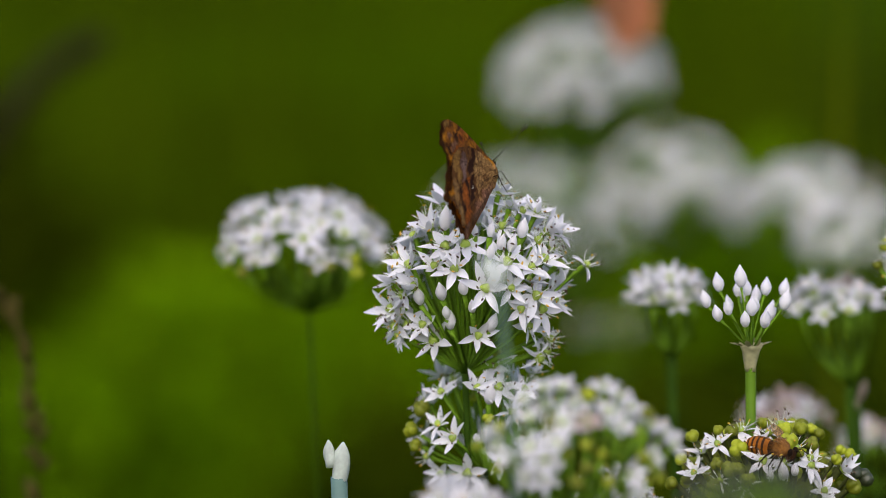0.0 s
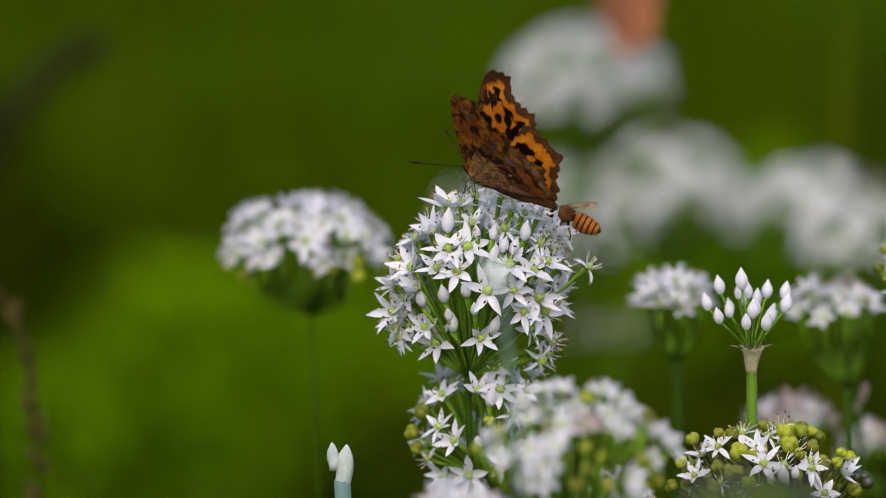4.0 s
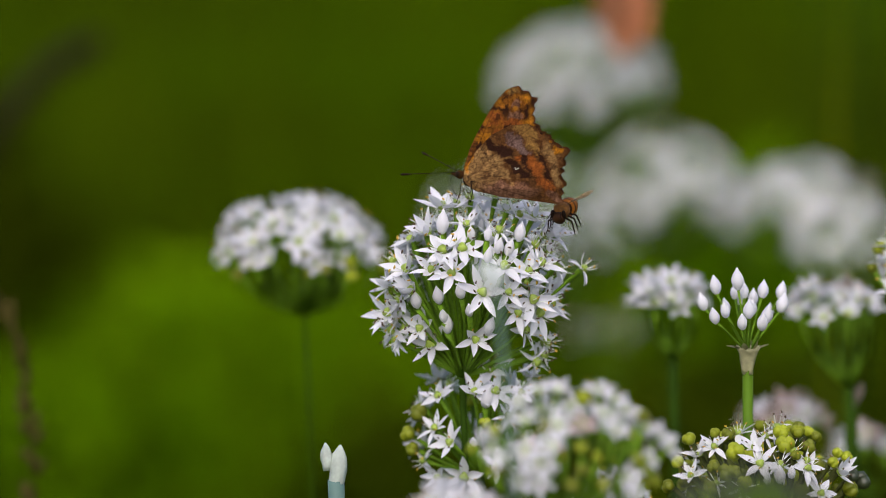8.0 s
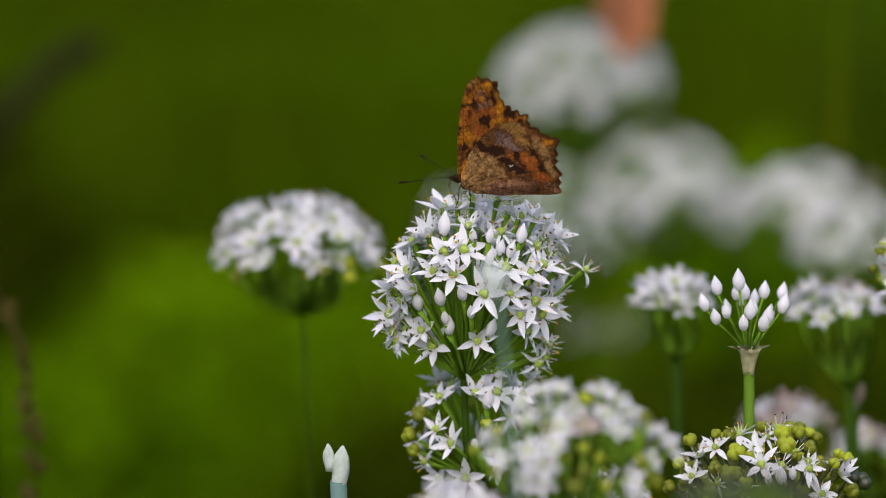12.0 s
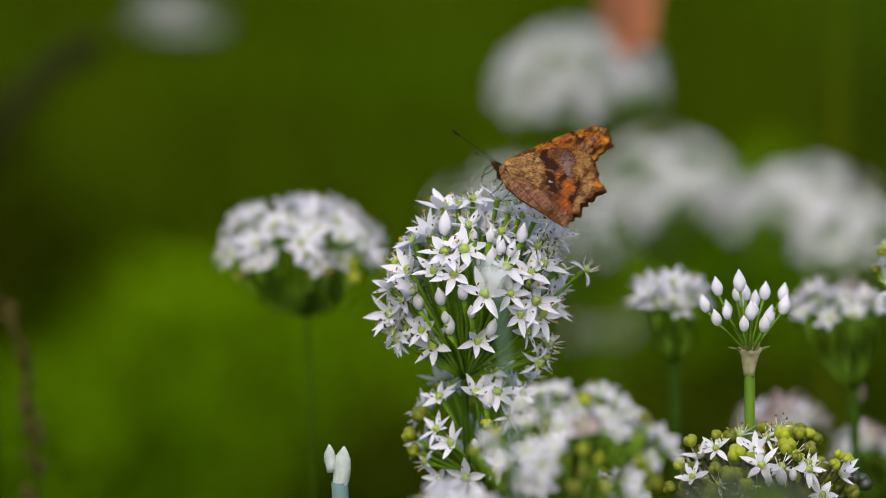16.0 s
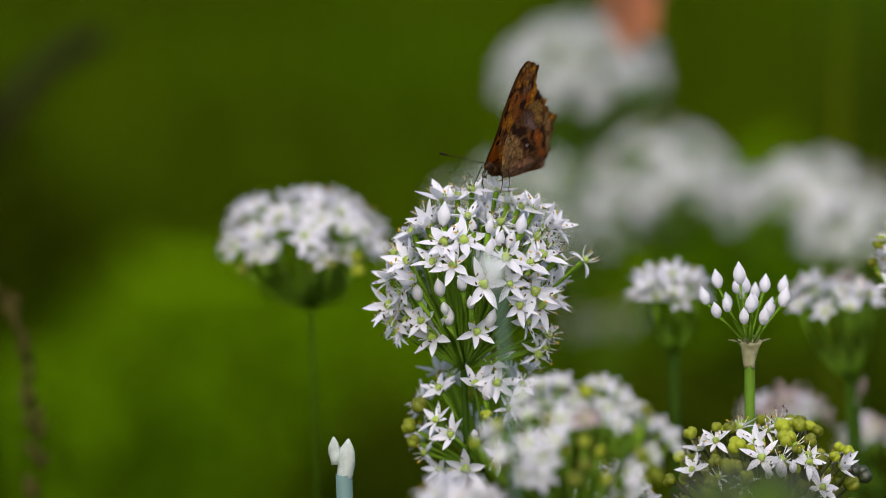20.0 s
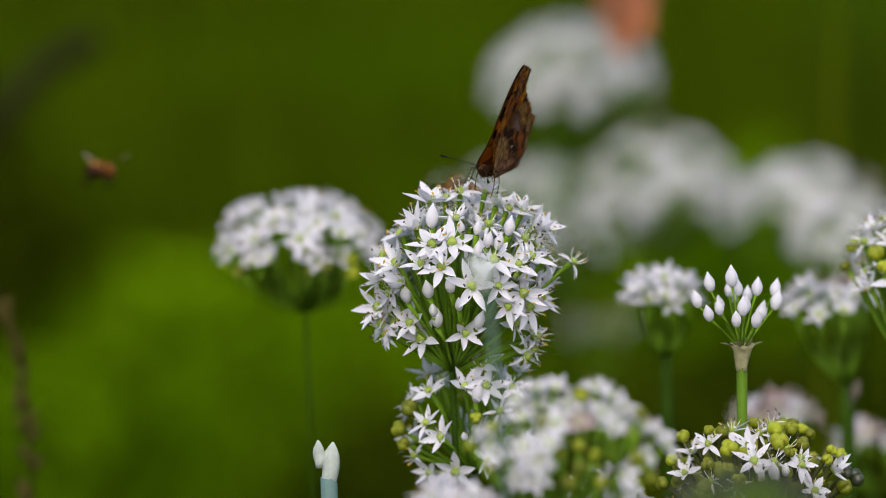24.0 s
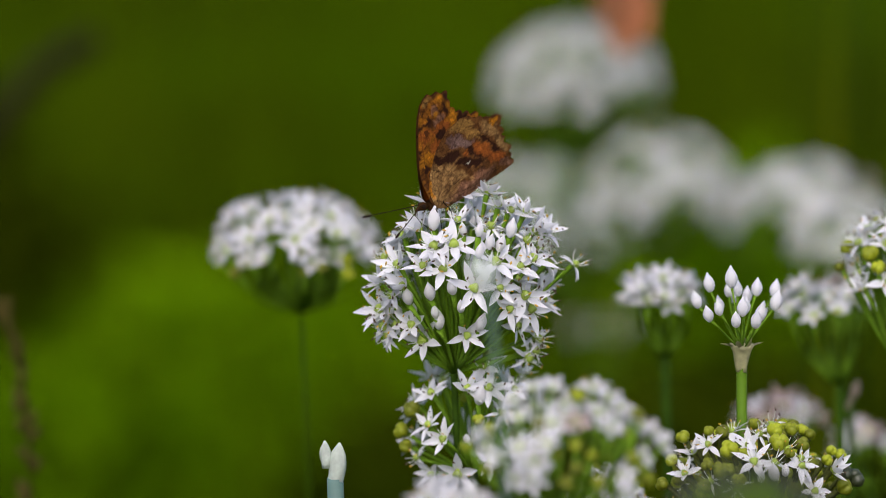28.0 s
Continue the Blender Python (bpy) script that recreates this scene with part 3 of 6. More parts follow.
sprout("slim garlic chive scape with a withered pale spathe", (0.1103, 1.1134, 0.4530), ((0.9, 0.8, 16, 0.5), (-0.2, -2.2, 10, 0.42)), 3, leaf=STEM, thick=0.6, paper=WITHERED)


def grass_spike(label, points, radius, mat, seed, seeds=16, grain=1.0):
    """A bent stalk of wild grass whose upper half carries small seeds."""
    rnd = random.Random(seed)
    pts = [Vector(p) for p in points]
    foot = Vector((pts[0].x, pts[0].y, 0))
    plant = thing("wild_grass", label, "grass", "", Matrix.Translation(foot))
    loc = [Vector((0, 0, -0.03))] + [p - foot for p in pts]
    part("stalk", mesh_of("stalk", *tube(loc, [radius] * len(loc), 6), mat), plant)
    pieces = []
    for i in range(1, len(loc) - 1):
        for k in range(seeds):
            s = (k + rnd.random()) / seeds
            at = loc[i].lerp(loc[i + 1], s)
            d = Vector((rnd.uniform(-1, 1), rnd.uniform(-1, 1), 0.9)).normalized()
            v, f = lathe([(0.2 * MM, 0), (1.0 * MM, 1.2 * MM), (0.8 * MM, 2.6 * MM), (0.1 * MM, 4 * MM)], 6)
            pieces.append((v, f, 0, frame_of(d, 0, at) @ Matrix.Diagonal((grain, grain, grain, 1))))
    v, f, s = joined(pieces)
    part("seedhead", mesh_of("seedhead", v, f, mat), plant)
    return plant


grass_spike("brownish wild grass spike bending at the edge of the bed", ((-0.1142, 1.1584, 0.4139), (-0.1148, 1.1606, 0.4295), (-0.1161, 1.1624, 0.4421), (-0.1183, 1.1641, 0.4546), (-0.1218, 1.1659, 0.4671), (-0.1253, 1.1666, 0.4718)), 0.0006, SEEDHEAD, 4, 5, 1.5)
grass_spike("dark dry wild grass stalk leaning over the lawn", ((-0.1924, 1.6870, 0.4385), (-0.1741, 1.6914, 0.4701), (-0.1582, 1.6936, 0.4859), (-0.1377, 1.6951, 0.4960)), 0.006, DARK_LEAF, 5)
for _i, (_a, _b) in enumerate((((0.1798, 1.8823, 0.3909), (0.1814, 1.8986, 0.5069)), ((0.1875, 2.0800, 0.3608), (0.1841, 2.0992, 0.4974)), ((0.2081, 1.9809, 0.3746), (0.2059, 1.9992, 0.5047)))):
    _a, _b = Vector(_a), Vector(_b)
    grass_spike("tall yellow-green grass stem behind the flowers", (_a, _a.lerp(_b, 0.4), _a.lerp(_b, 0.75), _b), 0.0013, STEM, 60 + _i, 6)

# ---- insects ----


def smooth_line(points, n):
    """n points along a polyline, evenly by length."""
    p = np.array(points, float)
    d = np.concatenate([[0], np.cumsum(np.hypot(*np.diff(p, axis=0).T))])
    s = np.linspace(0, d[-1], n)
    return np.stack([np.interp(s, d, p[:, 0]), np.interp(s, d, p[:, 1])], 1)


FORE_EDGE = [(0, -0.6), (0.3, 0.8), (-0.1, 3.2), (-0.7, 6.2), (-2.0, 9.4), (-3.7, 12.6), (-5.4, 15.8), (-7.3, 18.8), (-9.3, 21.1), (-11.0, 22.0), (-12.3, 22.3), (-13.1, 21.3),
             (-14.7, 21.3), (-15.3, 20.2), (-16.9, 20.1), (-16.9, 19.4), (-16.1, 18.4), (-16.4, 17.3), (-15.7, 16.1), (-16.5, 15.3), (-16.2, 14.1), (-17.7, 13.7), (-17.4, 12.4), (-19.1, 12.4), (-19.1, 11.0),
             (-21.1, 10.8), (-21.0, 10.1), (-20.2, 9.3), (-20.8, 8.2), (-17, 5.2), (-9, 1.2), (-1, -0.8)]
HIND_EDGE = [(0, -0.8), (-0.4, 2.0), (-3, 5.8), (-7, 9.6), (-12, 12.0), (-16.4, 12.3), (-18.6, 11.4), (-19.3, 10.0), (-21.2, 9.6), (-21.3, 8.2), (-23.0, 7.6), (-23.6, 6.9), (-25.2, 6.8), (-25.9, 6.0), (-25.0, 5.0), (-24.1, 4.2), (-24.5, 3.3), (-24.5, 2.6), (-23.3, 2.1), (-24.2, 1.2),
             (-23.0, 0.5), (-23.5, -0.6), (-24.3, -1.5), (-24.2, -2.2), (-23.0, -2.6), (-23.8, -3.8), (-22.9, -4.4), (-23.5, -5.8), (-22.2, -6.2), (-20.2, -6.1), (-14, -5.3), (-8.3, -4.8), (-2.6, -3.4), (-0.5, -1.6)]
BLACK_FORE = [(-3.2, 7.2, 1.0), (-5.0, 6.2, 0.9), (-5.6, 11.4, 1.5), (-6.9, 10.7, 1.2), (-10.2, 11.0, 0.9), (-12.8, 10.0, 1.0), (-8.6, 7.0, 1.0), (-12.3, 6.9, 1.2), (-8.6, 16.2, 1.2), (-10.2, 15.2, 0.9), (-14.4, 7.2, 0.9), (-2.6, 4.6, 0.6)]
BLACK_HIND = [(-7.6, 5.2, 1.1), (-11.5, 3.4, 1.2), (-14.4, 6.6, 1.3), (-11.0, -1.0, 1.1), (-15.6, 1.4, 0.9), (-16.0, -2.4, 0.8)]


def blotch(x, z, f, seed):
    return noise.noise(Vector((x * f + seed * 7.3, z * f - seed * 3.1, seed * 1.7)))


def mix3(a, b, t):
    t = max(0.0, min(1.0, t))
    return tuple(p + (q - p) * t for p, q in zip(a, b))


def upper_colour(x, z, edge, spots, hind):
    """Bright orange with black spots and a dark, lunuled margin; edge: distance to the rim in mm."""
    orange, deep, black, gold = (0.46, 0.13, 0.004), (0.25, 0.05, 0.003), (0.007, 0.003, 0.002), (0.58, 0.22, 0.008)
    c = mix3(orange, gold, 0.3 + 0.7 * blotch(x, z, 0.22, 1))
    root = math.hypot(x, z)
    c = mix3(c, deep, 1.0 - root / 8)
    if hind:
        c = mix3(c, (0.13, 0.06, 0.02), (1.2 - z + 0.09 * x) / 3 if x > -19 else 0)
    wob = 0.35 * blotch(x, z, 0.9, 2)
    for sx, sz, r in spots:
        d = math.hypot((x - sx), (z - sz) * 0.8) + wob
        c = mix3(c, black, (r * 1.12 - d) * 3 + 0.5)
    beat = math.cos(math.atan2(z, -x) * (34 if hind else 26))
    if hind or x < -9:
        c = mix3(c, black, (0.8 + 0.4 * beat - abs(edge - (5.2 if hind else 3.6) - wob * 2)) * 3)
    if hind or z > 15:
        c = mix3(c, gold, (0.7 + 0.4 * beat - abs(edge - (3.3 if hind else 2.6) - wob * 2)) * 3)
    c = mix3(c, (0.07, 0.028, 0.011), ((2.1 if hind else 1.8) + wob * 3 - 0.5 * beat - edge) * 2.2)
    c = mix3(c, (0.22, 0.08, 0.015), (0.4 - abs(edge - 0.75)) * (0.9 + 0.6 * beat))
    if not hind:
        c = mix3(c, (0.05, 0.017, 0.006), (z - 18.6 + 2 * wob) / 1.2)
        c = mix3(c, gold, (0.7 - math.hypot(x + 10.5, (z - 17.3) * 0.8)) * 2)
        c = mix3(c, (0.03, 0.01, 0.005), (1.0 - abs(z - 15.4 - 3 * wob)) * 1.4 if x > -11.5 else 0)
        c = mix3(c, (0.04, 0.016, 0.005), (x + 0.17 * z + 0.8) * 1.2)
    return c


TAN, GOLD, OCHRE, RUST, DARK, MAUVE, OLIVE, PINK = (0.31, 0.175, 0.062), (0.43, 0.165, 0.01), (0.3, 0.108, 0.01), (0.28, 0.08, 0.014), (0.03, 0.011, 0.006), (0.2, 0.12, 0.1), (0.29, 0.155, 0.04), (0.25, 0.12, 0.068)
# markings of the underside, root to rim: place, half length, half width, slant in degrees, colour
UNDER_FORE = ((-3.8, 9.4, 1.9, 1.0, 10, GOLD), (-3.6, 7.6, 1.3, 0.8, 0, DARK), (-6.4, 7.6, 1.5, 1.5, 0, DARK), (-2.2, 11.8, 2.4, 1.0, 20, DARK), (-6.0, 14.1, 2.8, 1.4, 5, RUST), (-11.5, 13.6, 2.6, 1.3, 10, RUST),
              (-7.6, 10.3, 1.8, 1.2, 30, RUST), (-10.3, 12.0, 1.5, 1.2, 0, DARK), (-7.0, 17.0, 3.0, 1.0, 0, DARK), (-8.0, 17.9, 0.9, 1.1, 0, OCHRE), (-7.2, 19.4, 0.8, 0.6, 0, PINK), (-10.9, 20.9, 1.4, 0.9, 10, OLIVE),
              (-13.4, 20.0, 1.2, 0.9, 0, OCHRE), (-12.1, 17.6, 0.8, 1.0, 0, PINK), (-12.0, 15.6, 1.8, 0.9, 0, PINK), (-15.4, 17.0, 1.2, 2.8, 0, DARK), (-17.2, 12.6, 2.8, 1.3, 25, DARK))
UNDER_HIND = ((-12.6, 8.3, 2.3, 1.3, -35, MAUVE), (-14.7, 6.3, 1.9, 1.1, -40, MAUVE), (-9.8, 6.0, 2.2, 1.5, -20, DARK), (-7.0, 7.6, 1.6, 0.9, -40, DARK), (-12.0, 2.9, 2.0, 0.8, -25, DARK), (-14.2, 1.0, 1.8, 1.0, -40, DARK),
              (-13.6, 4.2, 1.1, 0.8, 0, RUST), (-15.8, 10.3, 2.6, 1.4, -25, OLIVE), (-17.6, 7.0, 2.0, 1.2, -40, OLIVE), (-15.6, 3.0, 2.6, 0.6, -62, DARK), (-17.4, 2.6, 2.5, 1.3, -62, RUST), (-19.6, -1.5, 2.6, 1.4, -55, RUST),
              (-21.5, -4.5, 1.8, 1.1, -35, PINK), (-19.7, 3.0, 3.6, 0.55, -68, DARK), (-21.5, 5.4, 2.6, 1.4, -62, TAN), (-22.7, 0.6, 2.8, 1.1, -80, TAN), (-23.8, 6.5, 1.2, 0.8, 0, GOLD), (-10.5, -3.2, 6.5, 1.8, -3, PINK),
              (-4.3, 4.8, 1.9, 1.7, 0, TAN), (-7.3, 3.3, 2.0, 1.5, 0, TAN), (-8.6, 0.8, 2.2, 1.2, 0, TAN), (-3.0, 1.2, 2.0, 1.6, 0, TAN), (-1.0, 4.6, 0.9, 3.2, 0, GOLD))


def under_colour(x, z, edge, spots, hind):
    """Dead-leaf browns: a tan mosaic at the root, a dark middle with a mauve patch, a rust band and an olive margin."""
    root, ang = math.hypot(x, z * 1.05), math.atan2(z, -x)
    a, b, d = blotch(x, z, 0.24, 3), blotch(x, z, 0.55, 4), blotch(x, z, 1.4, 5) + 0.7 * blotch(x, z, 2.7, 6)
    wx, wz = x + 1.0 * b + 0.5 * d, z + 1.0 * blotch(x, z, 0.5, 8) + 0.5 * blotch(x, z, 1.5, 9)
    gaps, cells = noise.voronoi(Vector((x * 0.85, z * 0.85, 2.0 if hind else 7.0)))
    tone = noise.noise(cells[0] * 13.7 + Vector((0.5, 0.3, 0.1)))
    net = gaps[1] - gaps[0]
    fine, bits = noise.voronoi(Vector((x * 1.15, z * 1.15, 4.0 if hind else 9.0)))
    speck = noise.noise(bits[0] * 9.1 + Vector((0.2, 0.7, 0.4)))
    if hind:
        c = mix3((0.12, 0.05, 0.014), TAN, (9.5 - root) * 0.12 + tone * 1.1 + 0.2)
    else:
        c = mix3((0.1, 0.036, 0.008), OCHRE, 0.4 + a * 1.2 + tone * 1.4)
    for sx, sz, long, half, slant, paint in UNDER_HIND if hind else UNDER_FORE:
        w = radians(slant)
        u, v = (wx - sx) * -math.cos(w) + (wz - sz) * math.sin(w), (wx - sx) * math.sin(w) + (wz - sz) * math.cos(w)
        r = math.hypot(u / long, v / half)
        if r < 1.5:
            c = mix3(c, paint, (1.25 - r) * 2.6)
    c = mix3(c, tuple(k * 1.45 for k in c), tone * (1.0 if hind else 0.6) + d * 0.4)
    c = mix3(c, DARK, -0.22 - tone * 1.2)
    if hind:
        c = mix3(c, DARK, (0.15 - net) * 4.5 * max(0.2, min(1, (11 - root) * 0.4)))
        c = mix3(c, DARK, (0.28 - abs(edge - 2.4 - 0.9 * math.cos(ang * 22))) * 2.2 if x < -13 else 0)
        c = mix3(c, DARK, 0.6 * (0.16 - abs(z - 2.3 + 0.14 * x + 0.15 * d)) * 6 if -12 < x < -3 else 0)
        c = mix3(c, DARK, 0.35 * max(0, math.sin(root * 5.2 + 3 * b)) if z < 0.5 else 0)
        if abs((z - 1.8) - 0.55 * abs(x + 12.9)) < 0.16 and abs(x + 12.9) < 0.6:
            c = (0.55, 0.5, 0.4)
    else:
        c = mix3(c, DARK, -0.35 - tone * 1.4 + a)
        c = mix3(c, GOLD, (blotch(x, z, 0.42, 12) - 0.12) * 2.4)
        c = mix3(c, DARK, (0.09 - net) * 4.5)
        c = mix3(c, DARK, 0.5 * max(0, math.sin(z * 5.5 + b)) if x > -1.6 - 0.15 * z else 0)
    c = mix3(c, tuple(k * 1.5 for k in c), speck * 1.2)
    c = mix3(c, DARK, -0.22 - speck * 0.9 - d * 0.4)
    c = mix3(c, DARK, (0.09 - (fine[1] - fine[0])) * 4)
    c = mix3(c, DARK, -0.27 - d * 0.75)
    c = mix3(c, DARK, 0.4 * max(0, math.cos(ang * 21) - 0.95) * 20 * min(1, root / 9))
    return mix3(c, (0.09, 0.04, 0.015), (0.4 - edge) * 1.2 if not hind or x < -19.5 else 0)


SPAN = 1.07 * MM


def wing_mesh(name, edge, spots, hind, side, rings=66, rim_n=320):
    """One wing as a thin plate with a toothed rim; x forward, z away from the body; side: +1 for the butterfly's left."""
    rim = smooth_line(edge + [edge[0]], rim_n + 1)[:-1]
    root = np.array([-0.6 if not hind else -1.2, 0.0])
    verts, cols, faces = [], [], []
    outer = [p for p in edge if math.hypot(*p) > 4]
    for skin in (1, -1):
        for i in range(rings + 1):
            s = (i / rings) ** 0.75
            for x, z in rim:
                px, pz = root[0] + (x - root[0]) * s, root[1] + (z - root[1]) * s
                wave = 0.25 * math.sin(math.atan2(pz, -px) * 21) * min(1, math.hypot(px, pz) / 12) + 0.35 * math.sin(px * 0.3 + pz * 0.2)
                far = math.hypot(px, pz)
                gutter = 0.55 * math.exp(-(((pz + 3.0) / 2.4) ** 2)) * max(0.0, 1 - abs(px + 10) / 11) if hind else 0.0
                y = wave * 0.25 + skin * 0.06 * (1.2 - s) + (gutter if hind else -0.25) + 1.3 * math.exp(-((far / 4.2) ** 2))
                if hind and px < -3:
                    y -= 0.8 * max(0.0, min(1.0, (-pz - 2.6) / 2.2))
                verts.append((SPAN * px, SPAN * side * y, SPAN * pz))
                gap = float(np.min(np.hypot(rim[:, 0] - px, rim[:, 1] - pz))) if s > 0.5 else 9.0
                if skin > 0:
                    cols.append(under_colour(px, pz, gap, spots, hind))
                else:
                    cols.append(upper_colour(px, pz, gap, spots, hind))
    n = (rings + 1) * rim_n
    for o, flip in ((0, False), (n, True)):
        for i in range(rings):
            for k in range(rim_n):
                j = (k + 1) % rim_n
                q = (o + i * rim_n + k, o + i * rim_n + j, o + (i + 1) * rim_n + j, o + (i + 1) * rim_n + k)
                faces.append(q[::-1] if flip != (side > 0) else q)
    me = mesh_of(name, verts, faces, WING)
    layer = me.color_attributes.new("marks", "FLOAT_COLOR", "POINT")
    layer.data.foreach_set("color", [v for c in cols for v in (*c, 1.0)])
    return me


WINGS = {(kind, side): wing_mesh(kind, FORE_EDGE if kind == "forewing" else HIND_EDGE, BLACK_FORE if kind == "forewing" else BLACK_HIND, kind == "hindwing", side)
         for kind in ("forewing", "hindwing") for side in (1, -1)}


def along(profile, sides=10):
    """A body of revolution along x from (x, radius) pairs in mm."""
    v, f = lathe([(r * MM, x * MM) for x, r in profile], sides)
    return [Vector((p.z, p.y, -p.x)) for p in v], f



def furred(name, profile, count, long, seed, mat):
    """A body with short backward hairs over it."""
    v, f = along(profile, 12)
    rnd = random.Random(seed)
    skin = list(v)
    for _ in range(count):
        k, i = rnd.randrange(len(profile) - 1), rnd.randrange(12)
        p = skin[k * 12 + i].lerp(skin[(k + 1) * 12 + (i + 1) % 12], rnd.random())
        out = Vector((-0.7, p.y * 500, p.z * 500)).normalized() * long * MM * rnd.uniform(0.5, 1.2)
        out += Vector((rnd.uniform(-1, 1), rnd.uniform(-1, 1), rnd.uniform(-1, 1))) * 0.15 * MM
        side = out.orthogonal().normalized() * 0.05 * MM
        o = len(v)
        v += [p - side, p + side, p + out]
        f.append((o, o + 1, o + 2))
    return mesh_of(name, v, f, mat)


THORAX = furred("thorax", [(-6.6, 0.5), (-5.6, 1.05), (-3.2, 1.35), (-0.8, 1.45), (0.6, 1.2), (1.0, 0.6)], 700, 1.0, 1, FUR)
ABDOMEN = mesh_of("abdomen", *along([(-17.0, 0.2), (-16.0, 0.55), (-14.4, 0.8), (-13.8, 0.72), (-12.4, 0.95), (-11.8, 0.88), (-10.2, 1.05), (-9.5, 0.96), (-7.5, 1.1), (-5.6, 0.9)], 12), FUR)
HEAD = mesh_of("head", *along([(-0.9, 0.5), (-0.4, 1.05), (0.4, 1.1), (1.0, 0.7), (2.2, 0.3), (2.5, 0.12)], 10), FUR)
EYE_MESH = mesh_of("eye", *lathe([(0.1 * MM, -0.6 * MM), (0.5 * MM, -0.4 * MM), (0.65 * MM, 0), (0.5 * MM, 0.4 * MM), (0.1 * MM, 0.6 * MM)], 9), CHITIN)


def feeler(side):
    up = 0.25 if side > 0 else 0.8
    pts = [(0, 0, 0), (2.6, side * 1.4, 0.9 * up), (6.8, side * 3.6, 2.6 * up), (10.0, side * 5.2, 3.9 * up), (10.6, side * 5.5, 4.1 * up), (11.8, side * 6.1, 4.6 * up), (12.3, side * 6.4, 4.8 * up)]
    v, f = tube([Vector(p) * MM for p in pts], [r * MM for r in (0.14, 0.115, 0.1, 0.11, 0.25, 0.31, 0.12)], 6)
    return mesh_of("antenna", v, f, CHITIN)


def leg(points, r=0.13):
    v, f = tube([Vector(p) * MM for p in points], [r * MM * k for k in (1.3, 1.2, 0.9, 0.7, 0.5)[: len(points)]], 5)
    return mesh_of("leg", v, f, CHITIN)


FEELERS = {s: feeler(s) for s in (1, -1)}
LEGS = [(s, leg([(-1.2 - 2.0 * k, s * 0.8, -1.2), (0.4 - 2.6 * k, s * 3.0, -1.0), (0.8 - 3.4 * k, s * 3.6, -3.6), (2.0 - 3.8 * k, s * 3.9, -6.0)])) for s in (1, -1) for k in (0, 1)]
TONGUE = mesh_of("proboscis", *tube([Vector(p) * MM for p in ((0, 0, 0), (0.9, 0, -1.4), (0.6, 0, -3.4), (-0.3, 0, -5.4))], [0.12 * MM] * 4, 5), CHITIN)


def butterfly(label, wings=None):
    """x forward, z up. Returns the thing and its four wings, to be keyed."""
    fly = thing("butterfly", label, "butterfly", "butterflies")
    body_tilt = pose(0, 0, -0.0012, 0, -9, 0)
    body = part("thorax", THORAX, fly, body_tilt)
    part("abdomen", ABDOMEN, fly, body_tilt)
    head = part("head", HEAD, fly, pose(0.0018, 0, 0.0002, 0, -8, 0))
    for s in (1, -1):
        part("eye", EYE_MESH, head, pose(0.0003, s * 0.0008, 0.0003, 90, 0, 0))
        part("antenna", FEELERS[s], fly, pose(0.0024, s * 0.0004, 0.001))
    part("proboscis", TONGUE, fly, pose(0.0038, 0, 0.0002))
    for s, me in LEGS:
        part("leg", me, fly)
    made = {}
    for (kind, side), me in WINGS.items():
        made[kind, side] = part(kind, me, fly)
        if wings:
            made[kind, side].material_slots[0].link = "OBJECT"
            made[kind, side].material_slots[0].material = wings
    return fly, made


def bee_wing(long, wide):
    verts, faces, n = [], [], 14
    for skin in (1, -1):
        verts.append((0, 0, skin * 0.03 * MM))
        for k in range(n):
            w = 2 * math.pi * k / n
            verts.append((-MM * long * (0.5 - 0.5 * math.cos(w)) , MM * wide * 0.5 * math.sin(w) * (0.7 + 0.3 * (0.5 - 0.5 * math.cos(w))) , skin * 0.02 * MM + 0.1 * MM * math.sin(2 * w)))
    for o, flip in ((0, False), (n + 1, True)):
        for k in range(1, n):
            q = (o, o + k, o + k + 1)
            faces.append(q[::-1] if flip else q)
    return mesh_of("wing", verts, faces, BEE_WING)


_a = [(-9.0, 0.2), (-8.4, 0.9), (-7.7, 1.45), (-7.3, 1.6), (-6.6, 1.88), (-6.1, 1.95), (-5.4, 2.1), (-4.9, 2.08), (-4.2, 2.08), (-3.7, 1.95), (-2.8, 1.6), (-2.2, 0.7)]
_v, _f = along(_a, 14)
_bands = [0 if (i // 14) % 2 == 0 else 1 for i in range(len(_f))]
BEE_ABDOMEN = mesh_of("abdomen", _v, _f, [BEE_DARK, BEE_BAND], _bands)
BEE_THORAX = furred("thorax", [(-2.3, 0.6), (-1.6, 1.5), (-0.2, 1.8), (1.0, 1.5), (1.6, 0.7)], 900, 0.8, 2, BEE_FUR)
BEE_HEAD = mesh_of("head", *along([(1.5, 0.6), (1.9, 1.35), (2.5, 1.5), (3.0, 1.1), (3.3, 0.4)], 12), BEE_DARK)
BEE_WINGS = (bee_wing(7.5, 2.7), bee_wing(5.2, 1.9))


